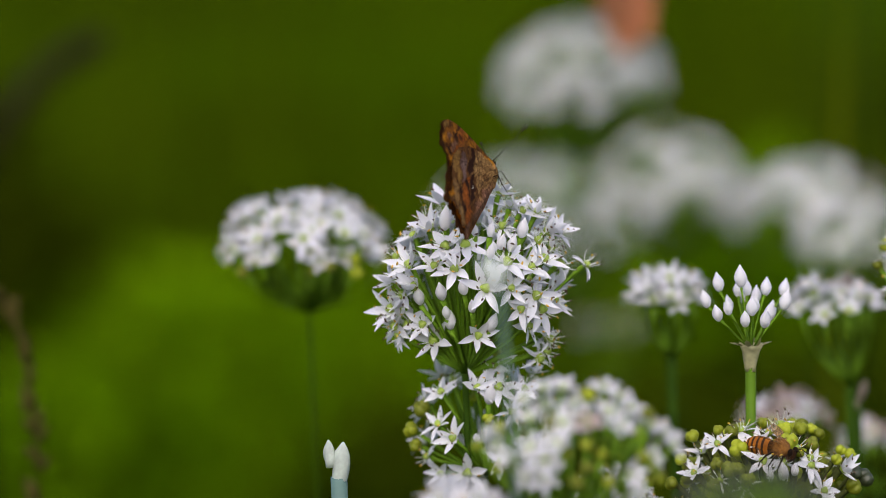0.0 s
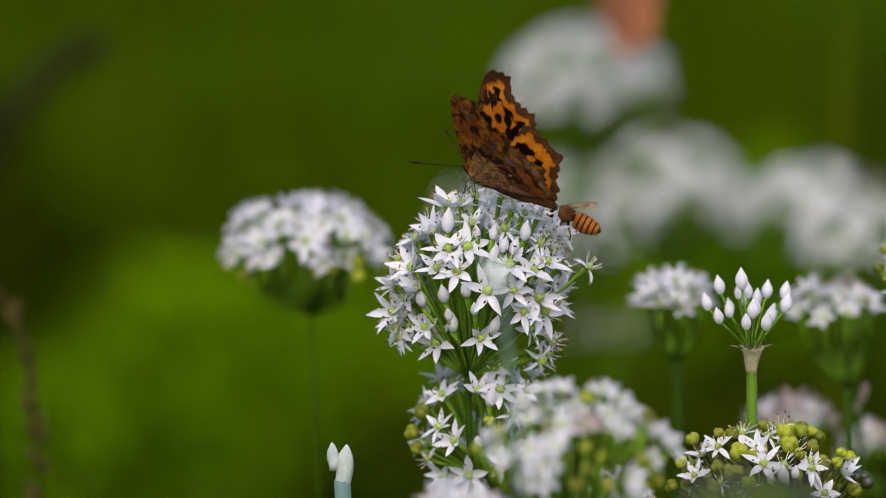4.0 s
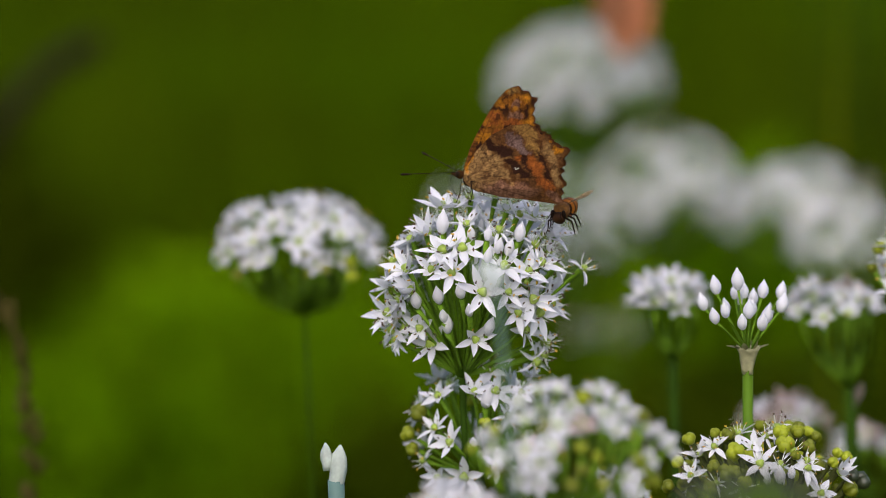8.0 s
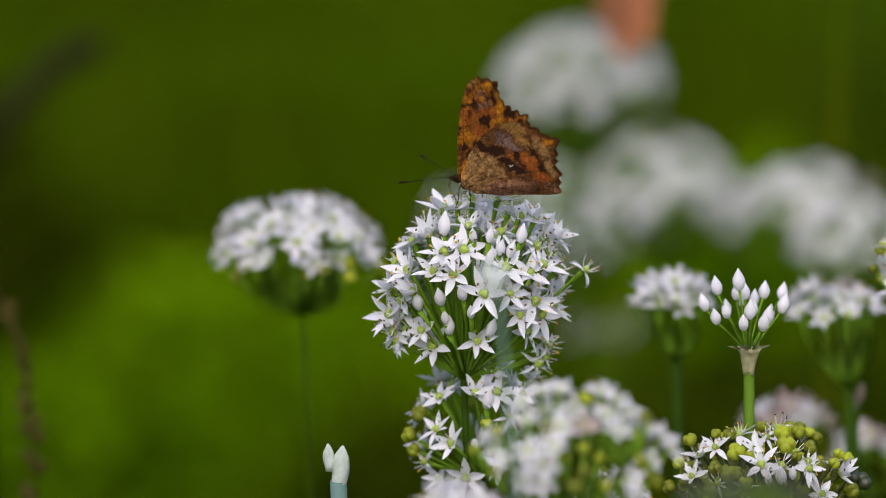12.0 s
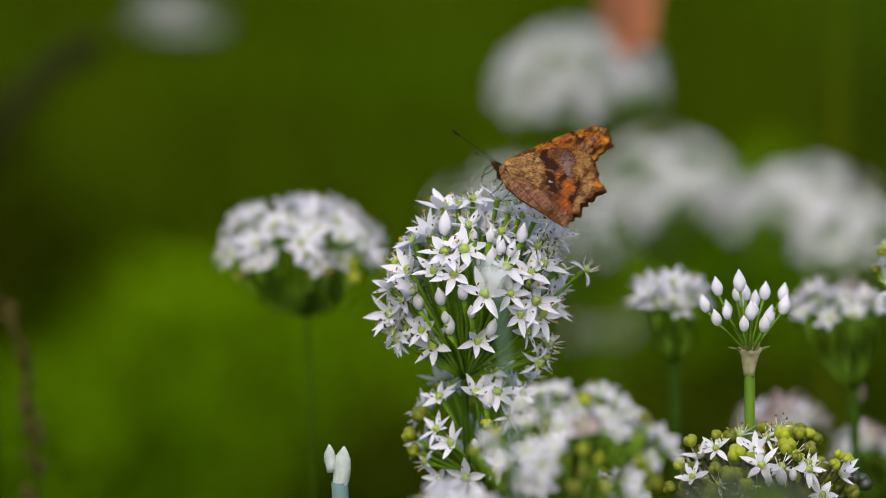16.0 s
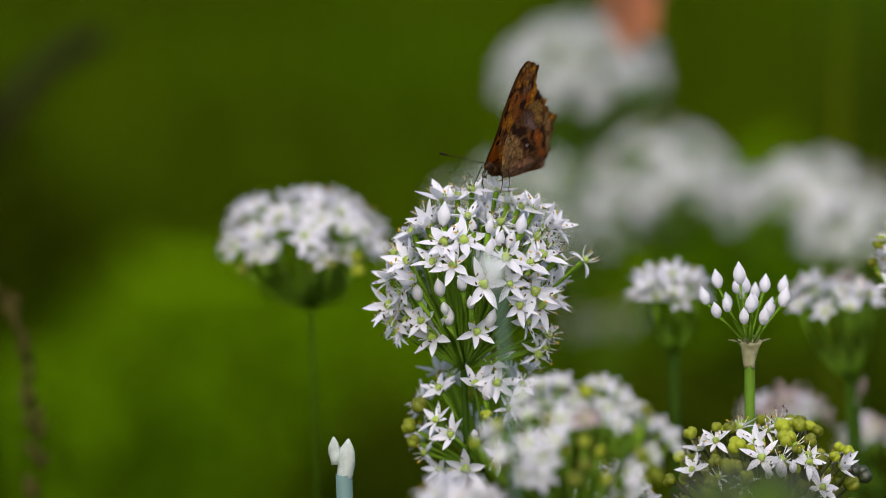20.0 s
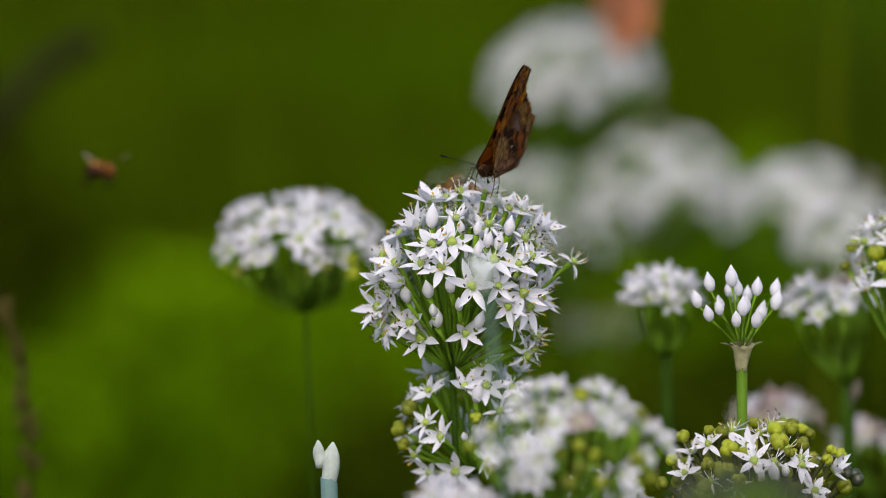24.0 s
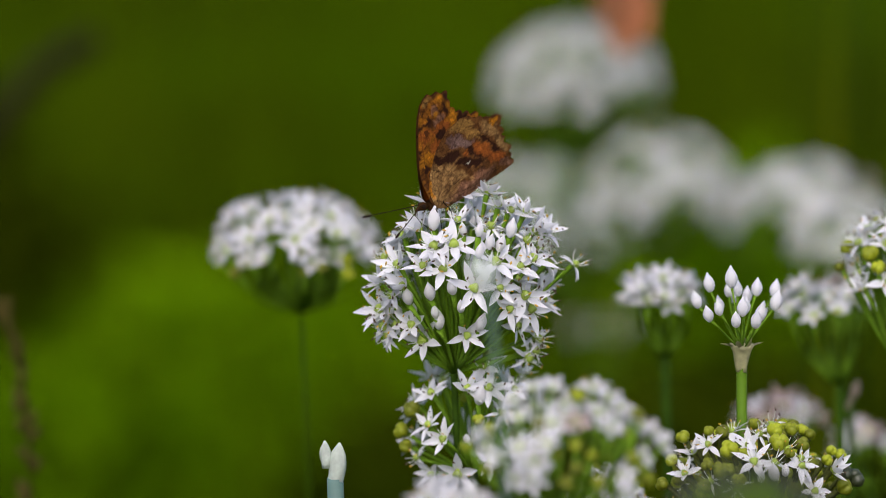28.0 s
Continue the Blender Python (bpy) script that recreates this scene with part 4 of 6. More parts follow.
def bee(label):
    """A honey bee, x forward, z up; its wings are held half spread."""
    b = thing("bee", label, "bee", "bees")
    part("thorax", BEE_THORAX, b)
    part("abdomen", BEE_ABDOMEN, b, pose(0, 0, 0, 0, -12, 0))
    part("head", BEE_HEAD, b, pose(0, 0, -0.0002, 0, 12, 0))
    for s in (1, -1):
        part("eye", EYE_MESH, b, pose(0.0024, s * 0.0012, 0.0002, 90, 0, 20 * s) @ Matrix.Diagonal((1.0, 1.6, 0.8, 1)))
        part("antenna", mesh_of("antenna", *tube([Vector(p) * MM for p in ((2.9, 0.4 * s, 0.7), (3.9, 0.9 * s, 1.3), (5.4, 1.5 * s, 0.4))], [0.12 * MM] * 3, 5), CHITIN), b)
        for k, me in enumerate(BEE_WINGS):
            part("wing", me, b, pose(-0.0002 - 0.001 * k, s * 0.0011, 0.0014, 14 * s, 10, -s * (38 + 14 * k)))
        for k in range(3):
            x = 0.9 - 1.2 * k
            part("leg", leg([(x, s * 0.9, -1.1), (x + 0.6 - 0.6 * k, s * 2.6, -1.7), (x + 0.4 - 1.0 * k, s * 2.9, -3.6), (x + 0.9 - 1.2 * k, s * 3.2, -4.6)], 0.17), b)
    for piece in b.children:
        piece.matrix_basis = Matrix.Diagonal((1.14, 1.14, 1.14, 1)) @ piece.matrix_basis
    return b


feeder, feeder_wings = butterfly("orange and brown ragged-winged butterfly feeding on the white umbel")
rival, rival_wings = butterfly("orange ragged-winged butterfly that lands beside the feeding one")
chaser, chaser_wings = butterfly("orange ragged-winged butterfly fluttering past the umbel")
drifter, drifter_wings = butterfly("orange butterfly fluttering over the back row of flowers")
sitter, sitter_wings = butterfly("pale pinkish-orange butterfly resting with closed wings on a far umbel", PALE_LIT_WING)
white_fly, white_wings = butterfly("white butterfly passing far behind the flowers", PALE_WING)
bees = [bee("brown and amber striped honey bee on the flowers") for _ in range(3)]

# ---- ground ----


def ground():
    n, size = 60, 60.0
    verts, faces = [], []
    for i in range(n + 1):
        for k in range(n + 1):
            x, y = ((k / n * 2 - 1) ** 3) * size * 5, ((i / n * 2 - 1) ** 3) * size * 5
            verts.append((x, y, 0.03 * noise.noise(Vector((x * 0.7, y * 0.7, 0))) - 0.01))
    for i in range(n):
        for k in range(n):
            a = i * (n + 1) + k
            faces.append((a, a + 1, a + n + 2, a + n + 1))
    tagged(new("ground", mesh_of("ground", verts, faces, SOIL)), "mossy dark green soil of the flower bed and meadow", "ground", kind="structure")


def grass_field(name, label, count, x0, x1, y0, y1, tall, seed, fade=False):
    """Blades of grass, each a bent strip of two quads and a tip; fade thins them out towards the borders."""
    rng = np.random.default_rng(seed)
    x, y = rng.uniform(x0, x1, count), rng.uniform(y0, y1, count)
    thin = np.maximum(np.abs(2 * (x - x0) / (x1 - x0) - 1), np.abs(2 * (y - y0) / (y1 - y0) - 1)) if fade else np.zeros(count)
    keep = thin + 0.25 * rng.random(count) + 0.08 * np.sin(5 * x + 3 * y) < 1.0
    x, y = x[keep], y[keep]
    count = len(x)
    h = tall * rng.uniform(0.5, 1.15, count)
    a, lean, w = rng.uniform(0, 6.283, count), rng.uniform(0.05, 0.55, count) * h, rng.uniform(0.002, 0.005, count) * (1 + y / 4)
    ca, sa = np.cos(a), np.sin(a)
    verts = np.zeros((count, 5, 3))
    for i, (s, ww) in enumerate(((0, 1), (0, -1), (0.55, 0.9), (0.55, -0.9), (1, 0))):
        verts[:, i, 0] = x + ca * lean * s * s - sa * w * ww
        verts[:, i, 1] = y + sa * lean * s * s + ca * w * ww
        verts[:, i, 2] = -0.02 + h * s * (1 - 0.2 * s)
    o = np.arange(count) * 5
    quads = np.stack([o, o + 1, o + 3, o + 2], 1).tolist()
    tris = np.stack([o + 2, o + 3, o + 4], 1).tolist()
    tagged(new(name, mesh_of(name, verts.reshape(-1, 3), quads + tris, GRASS)), label, "grass", kind="stuff")


ground()
grass_field("grass", "green meadow grass behind the flower bed", 26000, -2.2, 2.2, 2.0, 9.0, 0.26, 1)
grass_field("grass", "low green grass round the flower stems", 5000, -0.6, 0.6, 0.55, 2.0, 0.16, 2)
grass_field("grass", "short meadow grass all round the flower bed", 70000, -7.0, 7.0, -4.5, 13.0, 0.14, 3, fade=True)


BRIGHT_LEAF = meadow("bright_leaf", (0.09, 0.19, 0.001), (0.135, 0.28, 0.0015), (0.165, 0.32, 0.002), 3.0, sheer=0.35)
# darkened leaf green: the clumps carry the background's shade in their colour
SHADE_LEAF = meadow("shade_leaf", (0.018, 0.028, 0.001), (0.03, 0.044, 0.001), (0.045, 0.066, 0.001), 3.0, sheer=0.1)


def leaf_patch(label, mat, x, y, wide, deep, tall, count, seed):
    """A low clump of broad leaves on short stalks, each leaf a pointed blade folded along its rib."""
    rng = random.Random(seed)
    verts, faces = [], []
    for _ in range(count):
        a, r = rng.uniform(0, 6.283), math.sqrt(rng.random())
        at = Vector((x + wide * r * math.cos(a), y + deep * r * math.sin(a), tall * rng.uniform(0.35, 1.0) * (1.1 - 0.5 * r * r)))
        long, half = rng.uniform(0.03, 0.06), rng.uniform(0.01, 0.018)
        m = Matrix.Translation(at) @ Matrix.Rotation(rng.uniform(0, 6.283), 4, "Z") @ Matrix.Rotation(rng.uniform(-0.7, 0.3), 4, "Y") @ Matrix.Rotation(rng.uniform(-0.4, 0.4), 4, "X")
        o = len(verts)
        verts += [m @ Vector(p) for p in ((0, 0, 0), (long * 0.4, half, 0.006), (long, 0, -0.006), (long * 0.4, -half, 0.006), (long * 0.45, 0, 0))]
        verts += [Vector((at.x, at.y, 0)), Vector((at.x + 0.002, at.y, 0))]
        faces += [(o, o + 4, o + 1), (o + 1, o + 4, o + 2), (o + 2, o + 4, o + 3), (o + 3, o + 4, o), (o + 5, o + 6, o)]
    tagged(new("leaf_clump", mesh_of("leaf_clump", verts, faces, mat)), label, "plant", kind="stuff")


leaf_patch("patch of bright green low leaves on the lawn", BRIGHT_LEAF, -0.27, 2.8, 0.2, 0.38, 0.14, 2300, 1)
leaf_patch("patch of bright green low leaves on the lawn", BRIGHT_LEAF, -0.17, 3.25, 0.2, 0.3, 0.15, 1600, 2)
leaf_patch("clump of leaves in a dark shade colour behind the flower bed", SHADE_LEAF, -0.43, 3.4, 0.13, 0.3, 0.28, 1700, 3)
leaf_patch("clump of leaves in a dark shade colour behind the flower bed", SHADE_LEAF, -0.34, 4.2, 0.25, 0.5, 0.12, 1200, 9)
leaf_patch("clump of leaves in a dark shade colour behind the flower bed", SHADE_LEAF, -0.08, 2.3, 0.09, 0.25, 0.13, 800, 4)
leaf_patch("clump of leaves in a dark shade colour behind the flower bed", SHADE_LEAF, 0.12, 2.5, 0.12, 0.3, 0.17, 900, 5)
leaf_patch("low leaves coloured dark for shade behind the flower stems", SHADE_LEAF, 0.27, 2.45, 0.27, 0.5, 0.2, 4600, 6)
leaf_patch("low leaves coloured dark for shade behind the flower stems", SHADE_LEAF, -0.03, 2.6, 0.07, 0.35, 0.16, 260, 7)
leaf_patch("patch of yellow-green leaves on the far lawn", BRIGHT_LEAF, 0.245, 3.45, 0.07, 0.2, 0.21, 1000, 8)

CHIVE_LEAF = meadow("chive_leaf", (0.012, 0.022, 0.001), (0.02, 0.036, 0.001), (0.034, 0.058, 0.002), 9.0, sheer=0.15)
PALE_BLADE = meadow("pale_blade", (0.09, 0.12, 0.001), (0.13, 0.16, 0.0015), (0.16, 0.19, 0.002), 6.0, sheer=0.3)


def strap_leaves(label, mat, spots, half, seed, arch=0.16):
    """Long keeled leaves that rise from the soil and arch over; spots: foot x, y and height."""
    rng = random.Random(seed)
    verts, faces = [], []
    for x, y, tall in spots:
        a, bow = rng.uniform(0, 6.283), tall * rng.uniform(0.01, arch)
        o, n = len(verts), 8
        for i in range(n + 1):
            t = i / n
            w = half * rng.uniform(0.95, 1.05) * (1 - t ** 3) + 0.0002
            cx, cy, z = x + bow * t * t * math.cos(a), y + bow * t * t * math.sin(a), -0.02 + (tall + 0.02) * t * (1 - 0.08 * t)
            for c in (-1, 0, 1):
                verts.append((cx - c * w * math.sin(a), cy + c * w * math.cos(a) + 0.3 * w * abs(c), z))
        for i in range(n):
            for c in (0, 1):
                q = o + 3 * i + c
                faces.append((q, q + 1, q + 4, q + 3))
    tagged(new("strap_leaves", mesh_of("strap_leaves", verts, faces, mat)), label, "leaves", kind="stuff")


_r = random.Random(12)
# leaves added to darken the bed low on the right, by their colour
strap_leaves("added narrow leaves coloured dark green round the flower stems", CHIVE_LEAF, [(_r.uniform(0.0, 0.24), _r.uniform(1.22, 1.62), _r.uniform(0.28, 0.41)) for _ in range(520)], 0.0026, 1)
strap_leaves("tall yellow-green grass blades behind the flowers", PALE_BLADE, [(_r.gauss(0.140, 0.004), _r.uniform(1.46, 1.54), _r.uniform(0.54, 0.62)) for _ in range(5)], 0.003, 2, 0.03)
strap_leaves("tall dark grass blades behind the flowers", CHIVE_LEAF, [(_r.gauss(0.156, 0.004), _r.uniform(1.5, 1.58), _r.uniform(0.54, 0.62)) for _ in range(8)], 0.003, 3, 0.03)

# ---- what moves ----


def sway(plant, rows):
    """Rows: seconds, lean to the side in degrees, lift in mm, about the foot of the stem."""
    x, y, z = plant.matrix_basis.translation
    walk(plant, [(t, pose(x, y, z + lift * MM, 0, lean, 0)) for t, lean, lift in rows])


def flutter(fly, wings, rows):
    """Rows: seconds, place in metres, heading, climb, roll, half angle between the wings, forward sweep of the forewings (the hindwings follow a third of it), further opening of the left wings."""
    walk(fly, [(r[0], pose(r[1], r[2], r[3], 0, 0, r[4]) @ pose(0, 0, 0, 0, -r[5], 0) @ pose(0, 0, 0, r[6], 0, 0)) for r in rows])
    for (kind, side), ob in wings.items():
        walk(ob, [(r[0], pose(0, side * 0.0009, 0, -side * (max(r[7], -1.0) + (r[9] if side > 0 else 0)), 0, 0) @ pose(0, 0, 0, 0, r[8] if kind == "forewing" else 0.35 * r[8], 0)) for r in rows])


def motions():
    sway(main_plant, [
        (0, -0.03, 0.24), (0.5, -0.02, 0.16), (1, 0.01, 0.15), (1.5, -0.05, 0.30), (2, 0.01, 0.59), (2.5, 0.03, 0.28),
        (3, 0.01, 0.26), (3.5, 0.01, 0.29), (5.5, 0.03, 0.23), (6, 0.05, 0.22), (6.5, -0.02, 0.18), (7, -0.04, 0.30),
        (7.5, -0.01, 0.13), (8, 0.00, -0.00), (8.5, 0.04, 0.22), (9, -0.02, 0.04), (9.5, -0.05, 0.08), (10, -0.02, -0.31),
        (10.5, -0.07, -0.07), (11, 0.01, -0.33), (11.5, 0.04, -0.23), (13.5, -0.08, -0.29), (14, -0.03, -0.13), (14.5, 0.03, 0.20),
        (15, 0.04, 0.03), (15.5, -0.02, 0.33), (16, 0.01, 0.07), (16.5, 0.00, 0.15), (17, 0.04, -0.25), (17.5, 0.04, 0.13),
        (18, -0.02, 0.51), (18.5, -0.03, 0.59), (19, -0.10, 0.80), (19.5, -0.07, 0.65), (20, -0.05, 0.48), (20.5, -0.06, 0.28),
        (21, -0.04, 0.45), (21.5, 0.00, 0.37), (23.5, -0.22, 0.68), (24, -0.20, 0.81), (24.5, -0.25, 1.03), (25, -0.31, 1.20),
        (25.5, -0.28, 1.48), (26, -0.22, 0.84), (26.5, -0.18, 0.83), (27, -0.04, 0.20), (27.5, -0.06, 0.21), (28, -0.13, 0.44),
    ])
    sway(under_plant, [
        (0, -0.02, 0.25), (0.5, -0.02, 0.15), (1, 0.01, 0.19), (1.5, -0.04, 0.32), (2, -0.01, 0.58), (2.5, 0.01, 0.31),
        (3, 0.00, 0.31), (3.5, -0.02, 0.31), (5.5, 0.01, 0.27), (6, 0.05, 0.17), (6.5, -0.01, 0.15), (7, -0.03, 0.32),
        (7.5, -0.01, 0.15), (8, 0.00, -0.00), (8.5, 0.03, 0.24), (9, -0.01, 0.04), (9.5, -0.03, 0.09), (10, -0.00, -0.20),
        (10.5, -0.05, -0.06), (11, 0.01, -0.18), (11.5, 0.03, -0.10), (13.5, -0.09, -0.20), (14, -0.04, -0.02), (14.5, 0.02, 0.28),
        (15, 0.02, 0.09), (15.5, -0.03, 0.34), (16, -0.01, 0.15), (16.5, -0.00, 0.18), (17, 0.03, -0.07), (17.5, 0.02, 0.17),
        (18, -0.04, 0.55), (18.5, -0.05, 0.58), (19, -0.08, 0.72), (19.5, -0.06, 0.58), (20, -0.06, 0.48), (20.5, -0.06, 0.25),
        (21, -0.05, 0.43), (21.5, -0.00, 0.37), (23.5, -0.18, 0.43), (24, -0.18, 0.61), (24.5, -0.22, 0.76), (25, -0.28, 0.92),
        (25.5, -0.23, 1.13), (26, -0.18, 0.54), (26.5, -0.14, 0.59), (27, -0.02, 0.15), (27.5, -0.04, 0.10), (28, -0.09, 0.27),
    ])
    sway(ripe_plant, [
        (0, -0.02, 0.00), (0.5, -0.02, 0.00), (1, 0.01, 0.00), (1.5, -0.02, 0.00), (2, -0.01, 0.00), (2.5, 0.01, 0.00),
        (3, -0.01, 0.00), (3.5, -0.04, 0.00), (5.5, 0.01, 0.00), (6, 0.05, 0.00), (6.5, 0.01, 0.00), (7, -0.05, 0.00),
        (7.5, -0.01, 0.00), (8, 0.00, 0.00), (8.5, 0.03, 0.00), (9, -0.02, 0.00), (9.5, -0.02, 0.00), (10, 0.00, 0.00),
        (10.5, -0.05, 0.00), (11, -0.01, 0.00), (11.5, 0.02, 0.00), (13.5, -0.09, 0.00), (14, -0.05, 0.00), (14.5, -0.01, 0.00),
        (15, -0.02, 0.00), (15.5, -0.03, 0.00), (16, -0.01, 0.00), (16.5, -0.00, 0.00), (17, 0.02, 0.00), (17.5, 0.02, 0.00),
        (18, -0.04, 0.00), (18.5, -0.04, 0.00), (19, -0.09, 0.00), (19.5, -0.06, 0.00), (20, -0.05, 0.00), (20.5, -0.06, 0.00),
        (21, -0.05, 0.00), (21.5, -0.02, 0.00), (23.5, -0.11, 0.00), (24, -0.09, 0.00), (24.5, -0.12, 0.00), (25, -0.20, 0.00),
        (25.5, -0.14, 0.00), (26, -0.08, 0.00), (26.5, -0.11, 0.00), (27, -0.02, 0.00), (27.5, -0.03, 0.00), (28, -0.07, 0.00),
    ])
    sway(low_plant, [
        (0, -0.02, 0.00), (0.5, -0.02, 0.00), (1, 0.01, 0.00), (1.5, -0.02, 0.00), (2, -0.01, 0.00), (2.5, 0.01, 0.00),
        (3, -0.01, 0.00), (3.5, -0.04, 0.00), (5.5, 0.01, 0.00), (6, 0.05, 0.00), (6.5, 0.01, 0.00), (7, -0.05, 0.00),
        (7.5, -0.01, 0.00), (8, 0.00, 0.00), (8.5, 0.03, 0.00), (9, -0.02, 0.00), (9.5, -0.02, 0.00), (10, 0.00, 0.00),
        (10.5, -0.05, 0.00), (11, -0.01, 0.00), (11.5, 0.02, 0.00), (13.5, -0.09, 0.00), (14, -0.05, 0.00), (14.5, -0.01, 0.00),
        (15, -0.02, 0.00), (15.5, -0.03, 0.00), (16, -0.01, 0.00), (16.5, -0.00, 0.00), (17, 0.02, 0.00), (17.5, 0.02, 0.00),
        (18, -0.04, 0.00), (18.5, -0.04, 0.00), (19, -0.09, 0.00), (19.5, -0.06, 0.00), (20, -0.05, 0.00), (20.5, -0.06, 0.00),
        (21, -0.05, 0.00), (21.5, -0.02, 0.00), (23.5, -0.11, 0.00), (24, -0.09, 0.00), (24.5, -0.13, 0.00), (25, -0.20, 0.00),
        (25.5, -0.15, 0.00), (26, -0.08, 0.00), (26.5, -0.11, 0.00), (27, -0.02, 0.00), (27.5, -0.03, 0.00), (28, -0.07, 0.00),
    ])
    sway(left_plant, [
        (0, 0.02, 0.00), (0.5, 0.02, 0.00), (1, -0.02, 0.00), (1.5, -0.03, 0.00), (2, -0.00, 0.00), (2.5, 0.01, 0.00),
        (3, 0.03, 0.00), (3.5, 0.06, 0.00), (5.5, -0.01, 0.00), (6, -0.14, 0.00), (6.5, -0.04, 0.00), (7, 0.02, 0.00),
        (7.5, 0.02, 0.00), (8, 0.00, 0.00), (8.5, -0.09, 0.00), (9, -0.01, 0.00), (9.5, 0.02, 0.00), (10, 0.01, 0.00),
        (10.5, 0.08, 0.00), (11, 0.05, 0.00), (11.5, -0.13, 0.00), (13.5, 0.17, 0.00), (14, 0.12, 0.00), (14.5, 0.05, 0.00),
        (15, 0.02, 0.00), (15.5, -0.00, 0.00), (16, 0.01, 0.00), (16.5, -0.02, 0.00), (17, 0.03, 0.00), (17.5, 0.02, 0.00),
        (18, 0.02, 0.00), (18.5, 0.03, 0.00), (19, 0.08, 0.00), (19.5, 0.01, 0.00), (20, 0.08, 0.00), (20.5, 0.10, 0.00),
        (21, 0.03, 0.00), (21.5, -0.01, 0.00), (23.5, 0.00, 0.00), (24, 0.13, 0.00), (24.5, 0.12, 0.00), (25, 0.09, 0.00),
        (25.5, -0.05, 0.00), (26, 0.06, 0.00), (26.5, 0.04, 0.00), (27, 0.00, 0.00), (27.5, -0.07, 0.00), (28, 0.01, 0.00),
    ])
    sway(fore_plant, [
        (0, 0.03, 0.00), (0.5, 0.04, 0.00), (1, 0.07, 0.00), (1.5, 0.03, 0.00), (2, 0.02, 0.00), (2.5, 0.01, 0.00),
        (3, 0.00, 0.00), (3.5, -0.02, 0.00), (5.5, 0.02, 0.00), (6, 0.08, 0.00), (6.5, 0.01, 0.00), (7, -0.04, 0.00),
        (7.5, -0.05, 0.00), (8, 0.00, 0.00), (8.5, 0.03, 0.00), (9, -0.00, 0.00), (9.5, -0.03, 0.00), (10, 0.01, 0.00),
        (10.5, 0.02, 0.00), (11, -0.02, 0.00), (11.5, 0.05, 0.00), (13.5, -0.05, 0.00), (14, -0.03, 0.00), (14.5, -0.01, 0.00),
        (15, 0.02, 0.00), (15.5, 0.00, 0.00), (16, 0.00, 0.00), (16.5, 0.02, 0.00), (17, 0.01, 0.00), (17.5, 0.03, 0.00),
        (18, 0.01, 0.00), (18.5, -0.02, 0.00), (19, -0.08, 0.00), (19.5, 0.01, 0.00), (20, -0.01, 0.00), (20.5, -0.05, 0.00),
        (21, -0.02, 0.00), (21.5, -0.00, 0.00), (23.5, 0.05, 0.00), (24, 0.02, 0.00), (24.5, 0.01, 0.00), (25, -0.00, 0.00),
        (25.5, 0.04, 0.00), (26, -0.09, 0.00), (26.5, 0.03, 0.00), (27, -0.03, 0.00), (27.5, 0.05, 0.00), (28, -0.05, 0.00),
    ])
    sway(near_plant, [
        (0, 0.03, 0.00), (0.5, 0.04, 0.00), (1, 0.07, 0.00), (1.5, 0.03, 0.00), (2, 0.02, 0.00), (2.5, 0.01, 0.00),
        (3, 0.00, 0.00), (3.5, -0.02, 0.00), (5.5, 0.02, 0.00), (6, 0.08, 0.00), (6.5, 0.01, 0.00), (7, -0.04, 0.00),
        (7.5, -0.05, 0.00), (8, 0.00, 0.00), (8.5, 0.03, 0.00), (9, -0.00, 0.00), (9.5, -0.03, 0.00), (10, 0.01, 0.00),
        (10.5, 0.02, 0.00), (11, -0.02, 0.00), (11.5, 0.05, 0.00), (13.5, -0.05, 0.00), (14, -0.03, 0.00), (14.5, -0.01, 0.00),
        (15, 0.02, 0.00), (15.5, 0.00, 0.00), (16, 0.00, 0.00), (16.5, 0.02, 0.00), (17, 0.01, 0.00), (17.5, 0.03, 0.00),
        (18, 0.01, 0.00), (18.5, -0.02, 0.00), (19, -0.09, 0.00), (19.5, 0.01, 0.00), (20, -0.01, 0.00), (20.5, -0.05, 0.00),
        (21, -0.02, 0.00), (21.5, -0.00, 0.00), (23.5, 0.05, 0.00), (24, 0.02, 0.00), (24.5, 0.02, 0.00), (25, -0.00, 0.00),
        (25.5, 0.04, 0.00), (26, -0.09, 0.00), (26.5, 0.03, 0.00), (27, -0.03, 0.00), (27.5, 0.05, 0.00), (28, -0.06, 0.00),
    ])
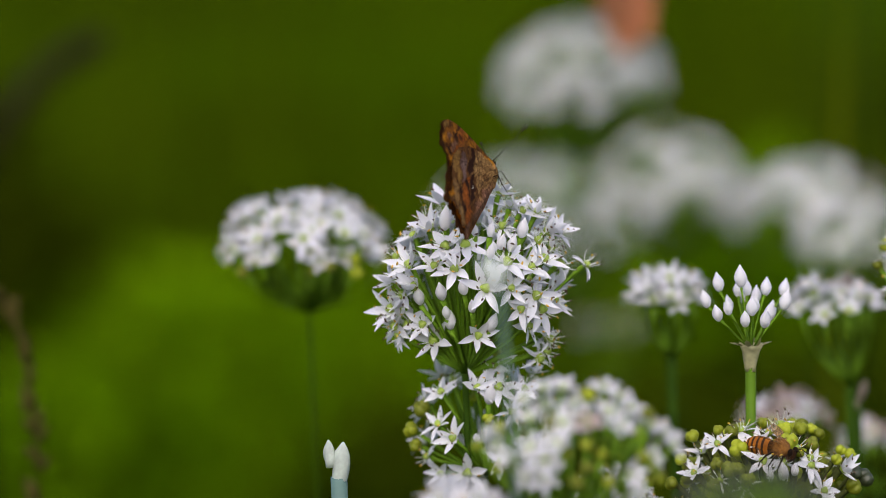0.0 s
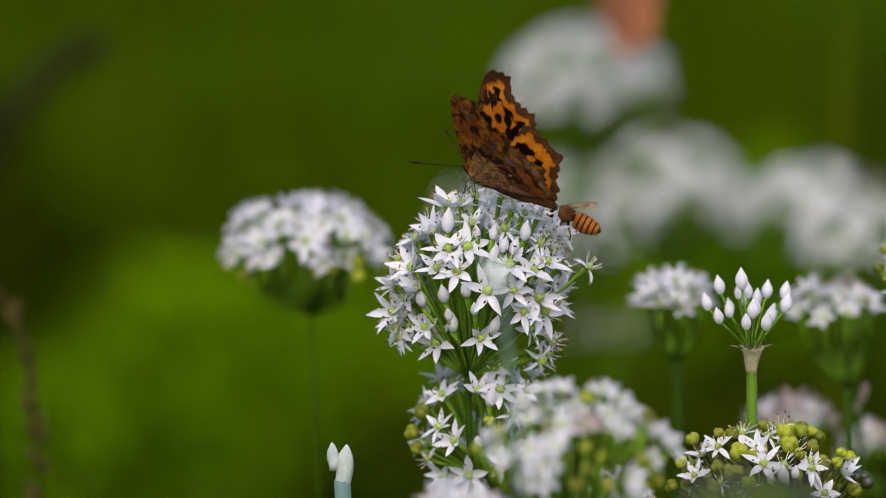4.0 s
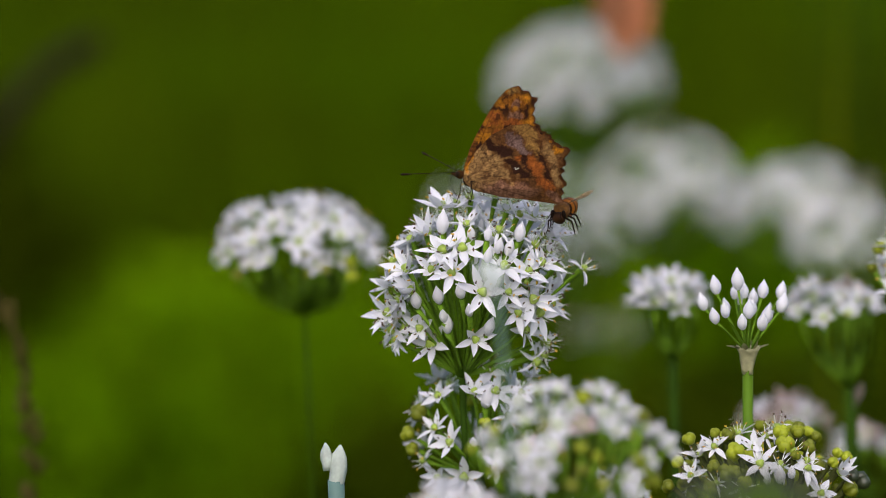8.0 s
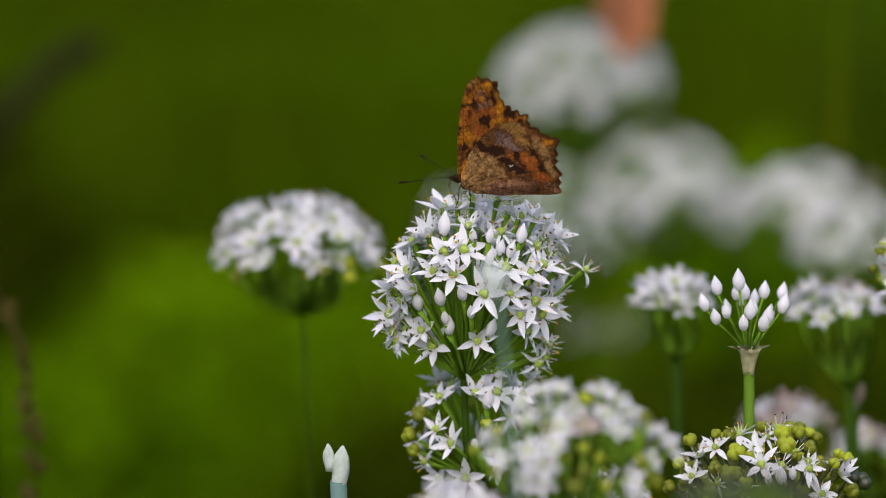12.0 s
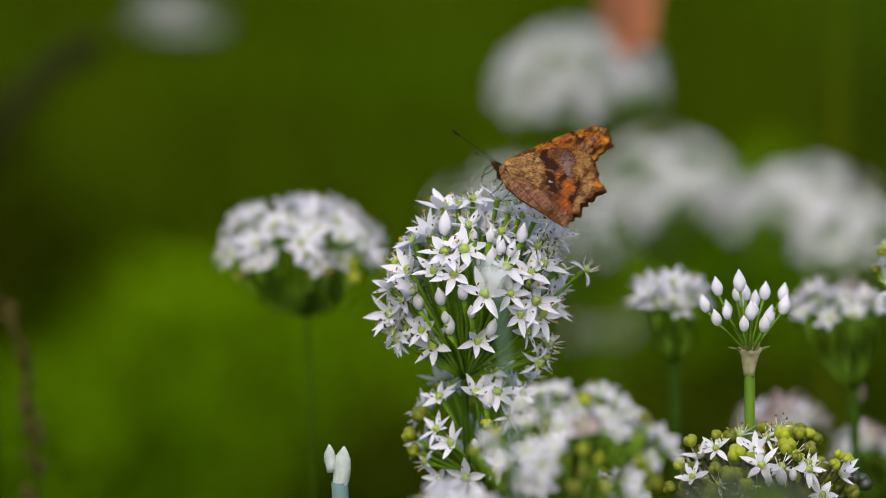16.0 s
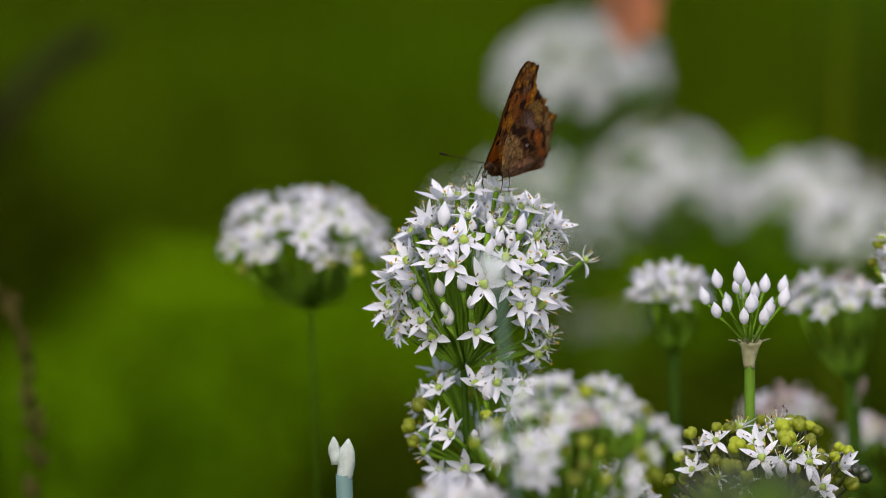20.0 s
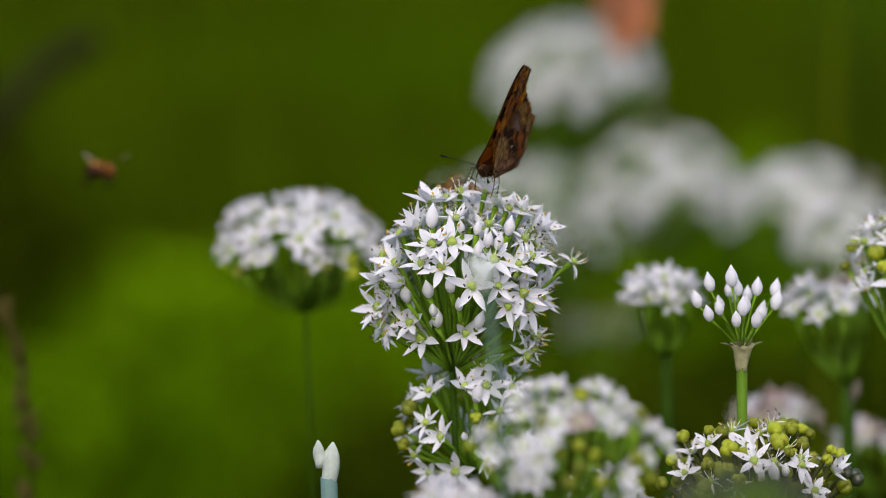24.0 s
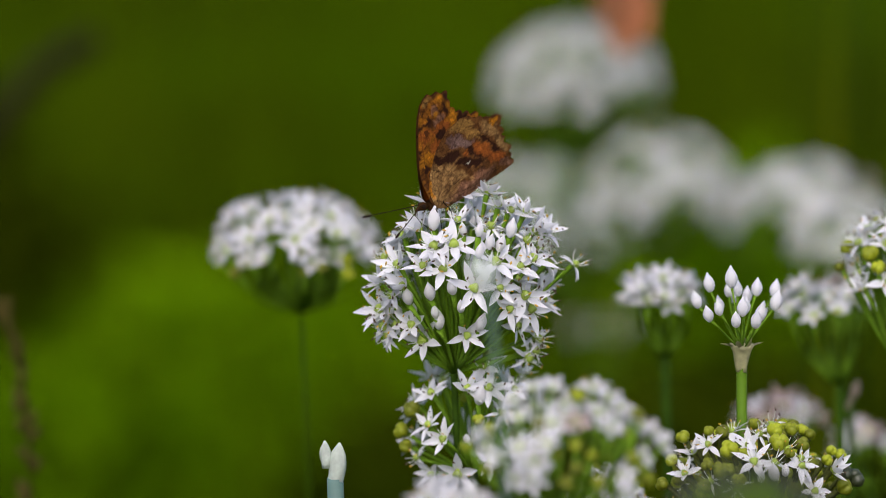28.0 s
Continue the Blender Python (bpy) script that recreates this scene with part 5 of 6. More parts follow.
    sway(bud_plant, [
        (0, -0.03, 0.00), (0.5, -0.00, 0.00), (1, 0.01, 0.00), (1.5, -0.03, 0.00), (2, 0.01, 0.00), (2.5, 0.01, 0.00),
        (3, -0.01, 0.00), (3.5, -0.03, 0.00), (5.5, 0.02, 0.00), (6, 0.04, 0.00), (6.5, -0.02, 0.00), (7, -0.05, 0.00),
        (7.5, -0.02, 0.00), (8, 0.00, 0.00), (8.5, 0.01, 0.00), (9, -0.03, 0.00), (9.5, -0.02, 0.00), (10, -0.01, 0.00),
        (10.5, -0.06, 0.00), (11, -0.01, 0.00), (11.5, 0.02, 0.00), (13.5, -0.08, 0.00), (14, -0.04, 0.00), (14.5, -0.01, 0.00),
        (15, -0.01, 0.00), (15.5, -0.00, 0.00), (16, -0.00, 0.00), (16.5, -0.00, 0.00), (17, 0.02, 0.00), (17.5, 0.02, 0.00),
        (18, -0.03, 0.00), (18.5, -0.02, 0.00), (19, -0.09, 0.00), (19.5, -0.05, 0.00), (20, -0.04, 0.00), (20.5, -0.06, 0.00),
        (21, -0.04, 0.00), (21.5, -0.02, 0.00), (23.5, -0.11, 0.00), (24, -0.08, 0.00), (24.5, -0.12, 0.00), (25, -0.21, 0.00),
        (25.5, -0.13, 0.00), (26, -0.10, 0.00), (26.5, -0.12, 0.00), (27, -0.05, 0.00), (27.5, -0.03, 0.00), (28, -0.07, 0.00),
    ])
    sway(sprout_plant, [
        (0, -0.03, 0.00), (0.5, 0.02, 0.00), (1, 0.03, 0.00), (1.5, -0.00, 0.00), (2, -0.01, 0.00), (2.5, 0.06, 0.00),
        (3, 0.07, 0.00), (3.5, 0.05, 0.00), (5.5, 0.05, 0.00), (6, 0.09, 0.00), (6.5, -0.06, 0.00), (7, 0.01, 0.00),
        (7.5, -0.03, 0.00), (8, 0.00, 0.00), (8.5, -0.00, 0.00), (9, -0.02, 0.00), (9.5, -0.04, 0.00), (10, -0.04, 0.00),
        (10.5, -0.07, 0.00), (11, -0.01, 0.00), (11.5, 0.06, 0.00), (13.5, -0.04, 0.00), (14, -0.03, 0.00), (14.5, -0.03, 0.00),
        (15, -0.01, 0.00), (15.5, 0.01, 0.00), (16, 0.06, 0.00), (16.5, 0.10, 0.00), (17, 0.13, 0.00), (17.5, 0.13, 0.00),
        (18, 0.12, 0.00), (18.5, 0.08, 0.00), (19, -0.22, 0.00), (19.5, 0.03, 0.00), (20, 0.15, 0.00), (20.5, 0.08, 0.00),
        (21, 0.09, 0.00), (21.5, 0.12, 0.00), (23.5, -0.09, 0.00), (24, -0.13, 0.00), (24.5, -0.08, 0.00), (25, -0.14, 0.00),
        (25.5, -0.02, 0.00), (26, -0.23, 0.00), (26.5, -0.15, 0.00), (27, 0.09, 0.00), (27.5, 0.09, 0.00), (28, 0.09, 0.00),
    ])
    sway(stalk_plant, [
        (0, -0.03, 0.18), (0.5, -0.01, 0.12), (1, 0.01, 0.11), (1.5, -0.03, 0.22), (2, 0.00, 0.44), (2.5, 0.02, 0.21),
        (3, 0.01, 0.19), (3.5, 0.01, 0.22), (5.5, 0.02, 0.17), (6, 0.04, 0.17), (6.5, -0.02, 0.14), (7, -0.03, 0.22),
        (7.5, -0.00, 0.10), (8, 0.00, -0.00), (8.5, 0.03, 0.16), (9, -0.02, 0.03), (9.5, -0.03, 0.06), (10, -0.01, -0.23),
        (10.5, -0.05, -0.05), (11, 0.01, -0.25), (11.5, 0.03, -0.17), (13.5, -0.06, -0.22), (14, -0.03, -0.09), (14.5, 0.02, 0.15),
        (15, 0.03, 0.02), (15.5, -0.02, 0.25), (16, 0.01, 0.05), (16.5, 0.00, 0.11), (17, 0.03, -0.18), (17.5, 0.03, 0.10),
        (18, -0.01, 0.38), (18.5, -0.02, 0.44), (19, -0.07, 0.59), (19.5, -0.06, 0.48), (20, -0.04, 0.36), (20.5, -0.04, 0.21),
        (21, -0.03, 0.33), (21.5, 0.00, 0.28), (23.5, -0.17, 0.51), (24, -0.15, 0.60), (24.5, -0.19, 0.77), (25, -0.24, 0.89),
        (25.5, -0.21, 1.10), (26, -0.17, 0.63), (26.5, -0.14, 0.62), (27, -0.03, 0.15), (27.5, -0.04, 0.16), (28, -0.10, 0.32),
    ])
    sway(edge_plant, [(0, 0.00, 0), (3, 0.00, 0), (5.5, -0.03, 0), (7.5, -0.18, 0), (8, -0.06, 0), (9, -0.12, 0), (11, -0.07, 0), (14, 0.00, 0), (17, -0.03, 0), (19, -0.22, 0), (19.5, -0.22, 0), (20, -0.15, 0), (21.5, -0.37, 0), (23.5, -0.67, 0), (24, -0.74, 0), (25, -0.82, 0), (26, -0.77, 0), (27, -0.67, 0), (27.5, -0.86, 0), (28, -0.89, 0)])
    for plant, beat in zip(back_plants, (0.0, 0.9, 1.7, 2.6, 3.1, 4.4, 5.2, 6.0, 0.5, 1.3, 2.2)):
        sway(plant, [(0.5 * k, 0.10 * math.sin(0.9 * k + beat) + 0.06 * math.sin(0.37 * k + 2 * beat), 0) for k in range(57)])
    flutter(feeder, feeder_wings, [
        (0, 0.0102, 1.0226, 0.5252, 70, 16, -11, -2, -14, 0), (0.9, 0.0127, 1.0226, 0.5255, 73, 11, -3, -2, -9, 0), (1.5, 0.0125, 1.0227, 0.5258, 71, 6, -4, -2, -14, 0),
        (2.1, 0.0121, 1.0227, 0.5255, 77, 2, -15, -2, -3, 0), (2.4, 0.0148, 1.0223, 0.5226, 78, -5, -23, -2, 10, 0), (2.5, 0.0117, 1.0228, 0.5265, 87, 5, -19, 5, 0, 0),
        (2.7, 0.0101, 1.0227, 0.5257, 109, 25, -20, 19, 27, 0), (2.9, 0.0106, 1.0222, 0.5225, 99, 29, -22, 55, 69, 0), (3, 0.0089, 1.0226, 0.5250, 115, 26, -18, 26, 34, 0),
        (3.1, 0.0088, 1.0226, 0.5252, 115, 23, -25, 21, 31, 0), (3.3, 0.0104, 1.0227, 0.5261, 111, 27, -33, 56, 60, 0), (3.5, 0.0067, 1.0227, 0.5258, 129, 13, -25, 33, 34, 0),
        (5.5, 0.0065, 1.0226, 0.5249, 149, 10, -18, -2, 11, 0), (6.4, 0.0060, 1.0226, 0.5251, 148, 8, -25, -2, 10, 0), (7, 0.0058, 1.0225, 0.5248, 149, 0, -14, -2, 5, 0),
        (7.3, 0.0047, 1.0223, 0.5231, 159, -9, -18, -2, 9, 0), (7.6, 0.0067, 1.0224, 0.5237, 157, -6, -14, -2, 6, 0), (8, 0.0059, 1.0225, 0.5245, 155, -5, -6, -2, -9, 0),
        (8.5, 0.0070, 1.0225, 0.5245, 204, -1, 10, -2, -13, 0), (9.1, 0.0076, 1.0223, 0.5235, 150, -8, -5, -2, -11, 0), (9.3, 0.0070, 1.0223, 0.5232, 147, -12, -1, -2, -11, 0),
        (9.4, 0.0025, 1.0222, 0.5226, 179, -0, -27, 72, 41, 0), (9.5, 0.0006, 1.0223, 0.5231, 162, -20, 0, -2, 20, 0), (9.8, 0.0037, 1.0224, 0.5237, 156, -8, -18, -2, 14, 0),
        (10.2, 0.0040, 1.0224, 0.5241, 155, -6, -20, -2, 9, 0), (11, 0.0053, 1.0223, 0.5235, 152, -8, -16, -2, 5, 0), (11.5, 0.0054, 1.0224, 0.5238, 153, -7, -15, -2, 7, 0),
        (13.5, 0.0036, 1.0223, 0.5234, 151, -7, -3, -2, 17, 0), (14, 0.0051, 1.0224, 0.5237, 145, -8, -3, -2, 12, 0), (14.4, 0.0062, 1.0224, 0.5238, 144, -10, 9, -2, 3, 0),
        (14.5, 0.0068, 1.0226, 0.5249, 149, -5, 13, -2, 2, 0), (14.6, 0.0132, 1.0230, 0.5278, 143, 9, 30, -2, -12, 0), (14.8, 0.0112, 1.0230, 0.5282, 144, 11, 29, -2, -6, 0),
        (15, 0.0149, 1.0231, 0.5286, 143, 16, 31, -2, -11, 0), (15.6, 0.0143, 1.0227, 0.5263, 144, 13, 41, -2, -10, 0), (16.5, 0.0152, 1.0227, 0.5261, 146, 14, 42, -2, -21, 0),
        (17, 0.0162, 1.0226, 0.5256, 147, 18, 48, -2, -13, 0), (18, 0.0165, 1.0228, 0.5262, 145, 15, 43, -2, -19, 0), (18.6, 0.0158, 1.0227, 0.5260, 142, 13, 42, -2, -16, 0),
        (18.7, 0.0160, 1.0227, 0.5258, 142, 13, 42, 7, -17, 0), (18.8, 0.0146, 1.0227, 0.5258, 218, 21, -36, 8, 5, 0), (18.9, 0.0088, 1.0225, 0.5250, 206, -8, -1, -2, 8, 0),
        (19, 0.0085, 1.0226, 0.5260, 207, -9, -0, -2, 7, 0), (19.2, 0.0101, 1.0225, 0.5242, 223, -12, -7, -2, 0, 0), (19.5, 0.0103, 1.0225, 0.5247, 231, -11, -9, -2, 1, 0),
        (20, 0.0115, 1.0226, 0.5254, 237, -7, -11, -2, 3, 0), (20.5, 0.0120, 1.0226, 0.5254, 240, -8, -16, -2, -0, 0), (21, 0.0137, 1.0226, 0.5252, 242, -9, -20, -2, -2, 0),
        (21.5, 0.0142, 1.0226, 0.5253, 241, -8, -22, -2, -3, 0), (23.5, 0.0110, 1.0226, 0.5255, 246, -7, -16, -2, 2, 0), (25, 0.0111, 1.0227, 0.5263, 247, -10, -17, -2, -2, 0),
        (25.6, 0.0098, 1.0226, 0.5252, 250, -6, -13, -2, 5, 0), (26, 0.0088, 1.0224, 0.5236, 248, -9, -6, -2, 6, 0), (26.2, 0.0053, 1.0226, 0.5252, 227, -12, -4, -2, 8, 0),
        (26.4, 0.0023, 1.0222, 0.5225, 213, -35, -7, -2, 2, 0), (26.5, 0.0023, 1.0221, 0.5214, 212, -31, -1, -2, 4, 0), (26.8, 0.0017, 1.0216, 0.5185, 205, -31, -15, -2, 14, 0),
        (27, 0.0021, 1.0215, 0.5176, 213, -30, -15, -2, 9, 0), (28, -0.0025, 1.0215, 0.5174, 208, -34, -8, -2, -0, 0),
    ])
    flutter(rival, rival_wings, [
        (0, -0.0817, 1.0152, 0.6804, 0, 0, 0, 30, 0, 0), (14, -0.0764, 1.0002, 0.6015, -20, 0, 0, 30, 0, 0), (14.1, -0.0628, 0.9978, 0.5823, -20, 0, 10, 60, 0, 0),
        (14.2, -0.0499, 1.0068, 0.5520, -10, 0, 10, 12, 5, 0), (14.3, -0.0242, 1.0161, 0.5537, 10, 40, 25, 40, 10, 0), (14.4, 0.0067, 0.9239, 0.5414, 0, 10, 26, 54, 12, 0),
        (14.5, -0.0003, 1.0162, 0.5228, 37, 3, 2, 2, -32, 0), (14.6, 0.0064, 1.0167, 0.5265, 51, 19, 22, 2, -10, 0), (14.7, 0.0060, 1.0167, 0.5265, 20, 26, 14, 2, -5, 0),
        (14.8, 0.0051, 1.0166, 0.5258, 34, 17, 3, 2, -19, 0), (14.9, 0.0187, 1.0174, 0.5536, 20, 25, 35, 62, 15, 0), (15, 0.0345, 1.0097, 0.5960, 40, 40, 0, 20, 0, 0),
        (15.2, 0.0434, 1.0154, 0.6375, 40, 30, 0, 60, 0, 0), (28, 0.0651, 1.0336, 0.7602, 40, 0, 0, 30, 0, 0),
    ])
    flutter(chaser, chaser_wings, [
        (0, -0.1219, 1.0152, 0.6804, 0, 0, 0, 30, 0, 0), (14.3, -0.0790, 1.0176, 0.5959, -30, 0, 0, 50, 0, 0), (14.4, -0.0689, 1.0245, 0.5709, -30, 0, 0, 20, 0, 0),
        (14.5, -0.0640, 1.0297, 0.5760, -40, 10, 20, 60, 0, 0), (14.6, -0.0479, 1.0470, 0.5420, 25, 65, 0, 70, 10, 0), (14.7, -0.0328, 1.0461, 0.5347, 25, 60, 0, 75, 10, 0),
        (14.8, -0.0129, 1.0289, 0.5230, -40, 30, 0, 30, 10, 0), (14.9, -0.0156, 1.0209, 0.5135, -50, 40, -20, 60, 15, 0), (15, -0.0042, 1.0134, 0.5187, -8, 12, 30, 55, 10, 0),
        (15.1, -0.0104, 1.0477, 0.5491, 30, 70, 0, 75, 10, 0), (15.2, 0.0025, 1.0379, 0.5770, 40, 40, 0, 40, 0, 0), (15.4, 0.0097, 1.0132, 0.6262, 40, 40, 0, 60, 0, 0),
        (28, 0.0249, 1.0317, 0.7469, 40, 0, 0, 30, 0, 0),
    ])
    flutter(drifter, drifter_wings, [
        (0, -0.0246, 1.3925, 0.6033, 0, 0, 0, 30, 0, 0), (1, -0.0128, 1.3850, 0.5531, 0, 0, 0, 60, 0, 0), (1.2, -0.0018, 1.3829, 0.5351, 0, 0, 0, 30, 0, 0),
        (1.35, 0.0136, 1.3624, 0.5362, 0, 10, 0, 60, 5, 0), (1.5, 0.0261, 1.3462, 0.5302, 20, 10, 0, 20, 0, 0), (1.65, 0.0229, 1.3505, 0.5337, 40, 15, 0, 20, 5, 0),
        (1.8, 0.0214, 1.3497, 0.5379, 39, 15, 0, 65, 5, 0), (1.95, 0.0218, 1.3501, 0.5328, 39, 15, 0, 20, 5, 0), (2.1, 0.0204, 1.3491, 0.5362, 37, 15, 0, 65, 5, 0),
        (2.25, 0.0210, 1.3494, 0.5306, 36, 15, 0, 20, 5, 0), (2.4, 0.0222, 1.3482, 0.5342, 34, 15, 0, 65, 5, 0), (2.55, 0.0265, 1.3483, 0.5292, 31, 15, 0, 20, 5, 0),
        (2.7, 0.0289, 1.3473, 0.5336, 29, 15, 0, 65, 5, 0), (2.85, 0.0334, 1.3475, 0.5297, 26, 15, 0, 20, 5, 0), (3, 0.0357, 1.3464, 0.5351, 23, 15, 0, 65, 5, 0),
        (3.15, 0.0387, 1.3465, 0.5318, 20, 15, 0, 20, 5, 0), (3.3, 0.0393, 1.3457, 0.5375, 17, 15, 0, 65, 5, 0), (3.45, 0.0424, 1.3455, 0.5342, 14, 15, 0, 20, 5, 0),
        (3.6, 0.0419, 1.3447, 0.5392, 11, 15, 0, 65, 5, 0), (4, 0.0583, 1.3467, 0.5637, 0, 10, 0, 20, 0, 0), (5, 0.1081, 1.3443, 0.5476, 0, 0, 0, 60, 0, 0),
        (5.4, 0.1238, 1.3386, 0.5295, -20, 0, 0, 20, 0, 0), (5.5, 0.1278, 1.3378, 0.5245, -20, 0, 0, 55, 0, 0), (5.6, 0.1580, 1.3132, 0.5130, -40, 0, 0, 20, 0, 0), (5.7, 0.1560, 1.3120, 0.5080, -40, 0, 0, 26, 0, 0),
        (5.8, 0.1552, 1.3115, 0.5040, -40, 0, 0, 20, 0, 0), (5.9, 0.1562, 1.3101, 0.5030, -40, 0, 0, 26, 0, 0), (6, 0.1534, 1.3090, 0.5018, -40, 0, 0, 20, 0, 0), (6.1, 0.1568, 1.3069, 0.5020, -40, 0, 0, 26, 0, 0),
        (6.2, 0.1720, 1.3120, 0.5010, -30, 0, 0, 40, 0, 0), (6.3, 0.1800, 1.3181, 0.5010, 0, 0, 0, 20, 0, 0), (7, 0.1888, 1.3352, 0.5474, 90, 0, 0, 60, 0, 0), (8.8, 0.1433, 1.3258, 0.5559, 180, 0, 0, 20, 0, 0),
        (9.1, 0.1200, 1.3245, 0.5494, 180, 0, 0, 60, 0, 0), (9.2, 0.1128, 1.3221, 0.5303, 180, 0, 0, 30, 0, 0), (9.3, 0.1169, 1.3158, 0.5144, 200, 0, 0, 60, 0, 0),
        (9.4, 0.1073, 1.3172, 0.4940, 180, 0, 0, 20, 0, 0), (9.5, 0.0691, 1.3196, 0.5004, 170, 0, 0, 60, 0, 0), (9.6, 0.0374, 1.3449, 0.5218, 160, 20, 0, 20, 0, 0),
        (9.7, 0.0208, 1.3492, 0.5615, 160, 30, 0, 60, 0, 0), (10.5, -0.0262, 1.3615, 0.6407, 160, 0, 0, 20, 0, 0), (28, -0.0988, 1.4274, 0.8241, 160, 0, 0, 30, 0, 0),
    ])
    flutter(sitter, sitter_wings, [
        (0, 0.0530, 1.4515, 0.5318, 120, 35, 8, 20, 10, 0), (28, 0.0551, 1.4515, 0.5320, 120, 35, 8, 20, 10, 0),
    ])
    flutter(white_fly, white_wings, [
        (0, 0.0387, 1.9291, 0.7147, 0, 0, 0, 30, 0, 0), (15.1, 0.0533, 1.9086, 0.5699, 0, 0, 0, 30, 0, 0), (15.3, 0.1005, 1.8950, 0.5152, -30, 0, 0, 60, 0, 0),
        (15.4, 0.1422, 1.8964, 0.4578, 10, 0, 10, 10, 0, 0), (15.5, 0.1800, 1.8975, 0.4629, 20, 0, 0, 15, 0, 0), (15.6, 0.1917, 1.9069, 0.4916, 60, 20, 0, 60, 0, 0),
        (15.7, 0.1673, 1.9092, 0.5057, 130, 20, 0, 20, 0, 0), (15.8, 0.1410, 1.8988, 0.4903, 170, 0, 0, 60, 0, 0), (15.9, 0.0048, 1.8993, 0.5041, 180, 0, 0, 20, 0, 0),
        (16, -0.1260, 1.7944, 0.4939, 190, 0, 0, 60, 0, 0), (16.1, -0.2492, 1.7993, 0.5115, 180, 0, 0, 20, 0, 0), (28, -0.8203, 1.9298, 0.7150, 180, 0, 0, 30, 0, 0),
    ])
    walk(bees[0], [(t, pose(x, y, z, 0, 0, yaw) @ pose(0, 0, 0, 0, -climb, 0)) for t, x, y, z, yaw, climb in [
        (0, 0.0812, 1.0033, 0.4594, -30, -15), (0.4, 0.0809, 1.0032, 0.4591, -30, -15), (0.5, 0.0889, 1.0053, 0.4742, 20, 10), (0.6, 0.1000, 1.0067, 0.4840, 10, 10),
        (0.7, 0.1011, 1.0079, 0.4922, 150, 10), (0.8, 0.0946, 1.0074, 0.4886, 170, 10), (0.9, 0.0911, 1.0083, 0.4949, 170, 20), (1, 0.0840, 1.0091, 0.5008, 170, 20),
        (1.1, 0.0805, 1.0150, 0.5067, 170, 20), (1.2, 0.0697, 1.0217, 0.5187, 170, 20), (1.3, 0.0475, 1.0279, 0.5267, 180, 10), (1.4, 0.0293, 1.0367, 0.5176, 200, -10),
        (1.5, 0.0275, 1.0411, 0.5130, 200, 0), (1.8, 0.0286, 1.0389, 0.5114, 160, 15), (2.4, 0.0275, 1.0331, 0.5135, 155, 15), (3, 0.0273, 1.0312, 0.5139, 155, 15),
        (3.5, 0.0283, 1.0311, 0.5137, 150, 15), (5.5, 0.0288, 1.0253, 0.5154, 260, -15), (6.4, 0.0298, 1.0210, 0.5142, 250, -20), (7, 0.0299, 1.0191, 0.5146, 250, -20),
        (7.6, 0.0311, 1.0191, 0.5149, 235, -15), (8, 0.0289, 1.0193, 0.5161, 252, -15), (8.5, 0.0315, 1.0212, 0.5151, 150, 25), (8.8, 0.0289, 1.0273, 0.5156, 150, 30),
        (9.1, 0.0265, 1.0363, 0.5153, 170, 15), (9.3, 0.0218, 1.0363, 0.5152, 180, 0), (9.6, 0.0024, 1.0209, 0.5132, 180, 0), (9.7, -0.0022, 1.0210, 0.5136, 180, 5),
        (9.8, -0.0161, 1.0203, 0.5087, 185, 0), (9.9, -0.0408, 1.0253, 0.5086, 175, 10), (10, -0.0629, 1.0310, 0.5134, 180, 5), (10.1, -0.0913, 1.0301, 0.5068, 190, 0),
        (10.3, -0.1445, 1.0297, 0.5043, 180, 0), (12.5, -0.2491, 1.0921, 0.5179, 90, 0), (21, -0.1899, 1.2953, 0.5263, 0, 0), (22.5, -0.0492, 1.3028, 0.5786, 0, 0),
        (23.3, 0.0032, 1.1312, 0.5076, -20, 0), (24.3, 0.0018, 1.0914, 0.5117, 180, 0), (24.4, 0.0003, 1.0517, 0.5167, 180, 0), (24.5, -0.0064, 1.0219, 0.5205, 190, 0),
        (24.6, -0.0147, 1.0212, 0.5154, 200, -20), (24.7, -0.0215, 1.0196, 0.5038, 30, 20), (24.8, -0.0145, 1.0349, 0.5052, 10, 20), (24.9, -0.0156, 1.0449, 0.5041, 10, 15),
        (25, -0.0163, 1.0470, 0.5047, 10, 10), (25.1, -0.0172, 1.0404, 0.5083, 15, 20), (25.2, -0.0186, 1.0302, 0.5075, 15, 20), (25.3, -0.0192, 1.0202, 0.5080, 40, 10),
        (25.4, -0.0188, 1.0201, 0.5077, 40, 10), (25.5, -0.0205, 1.0160, 0.5138, -10, 20), (25.6, -0.0159, 1.0162, 0.5152, -10, 20), (25.7, -0.0190, 1.0173, 0.5233, 0, 10),
        (25.8, -0.0206, 1.0187, 0.5332, -40, 10), (25.9, -0.0440, 1.0167, 0.5190, -10, 20), (26, -0.0637, 1.0088, 0.4983, 240, -35), (26.1, -0.0962, 1.0080, 0.4929, 190, 0),
        (26.3, -0.1472, 1.0079, 0.4913, 180, 0), (28, -0.2473, 1.0903, 0.5023, 180, 0),
    ]])
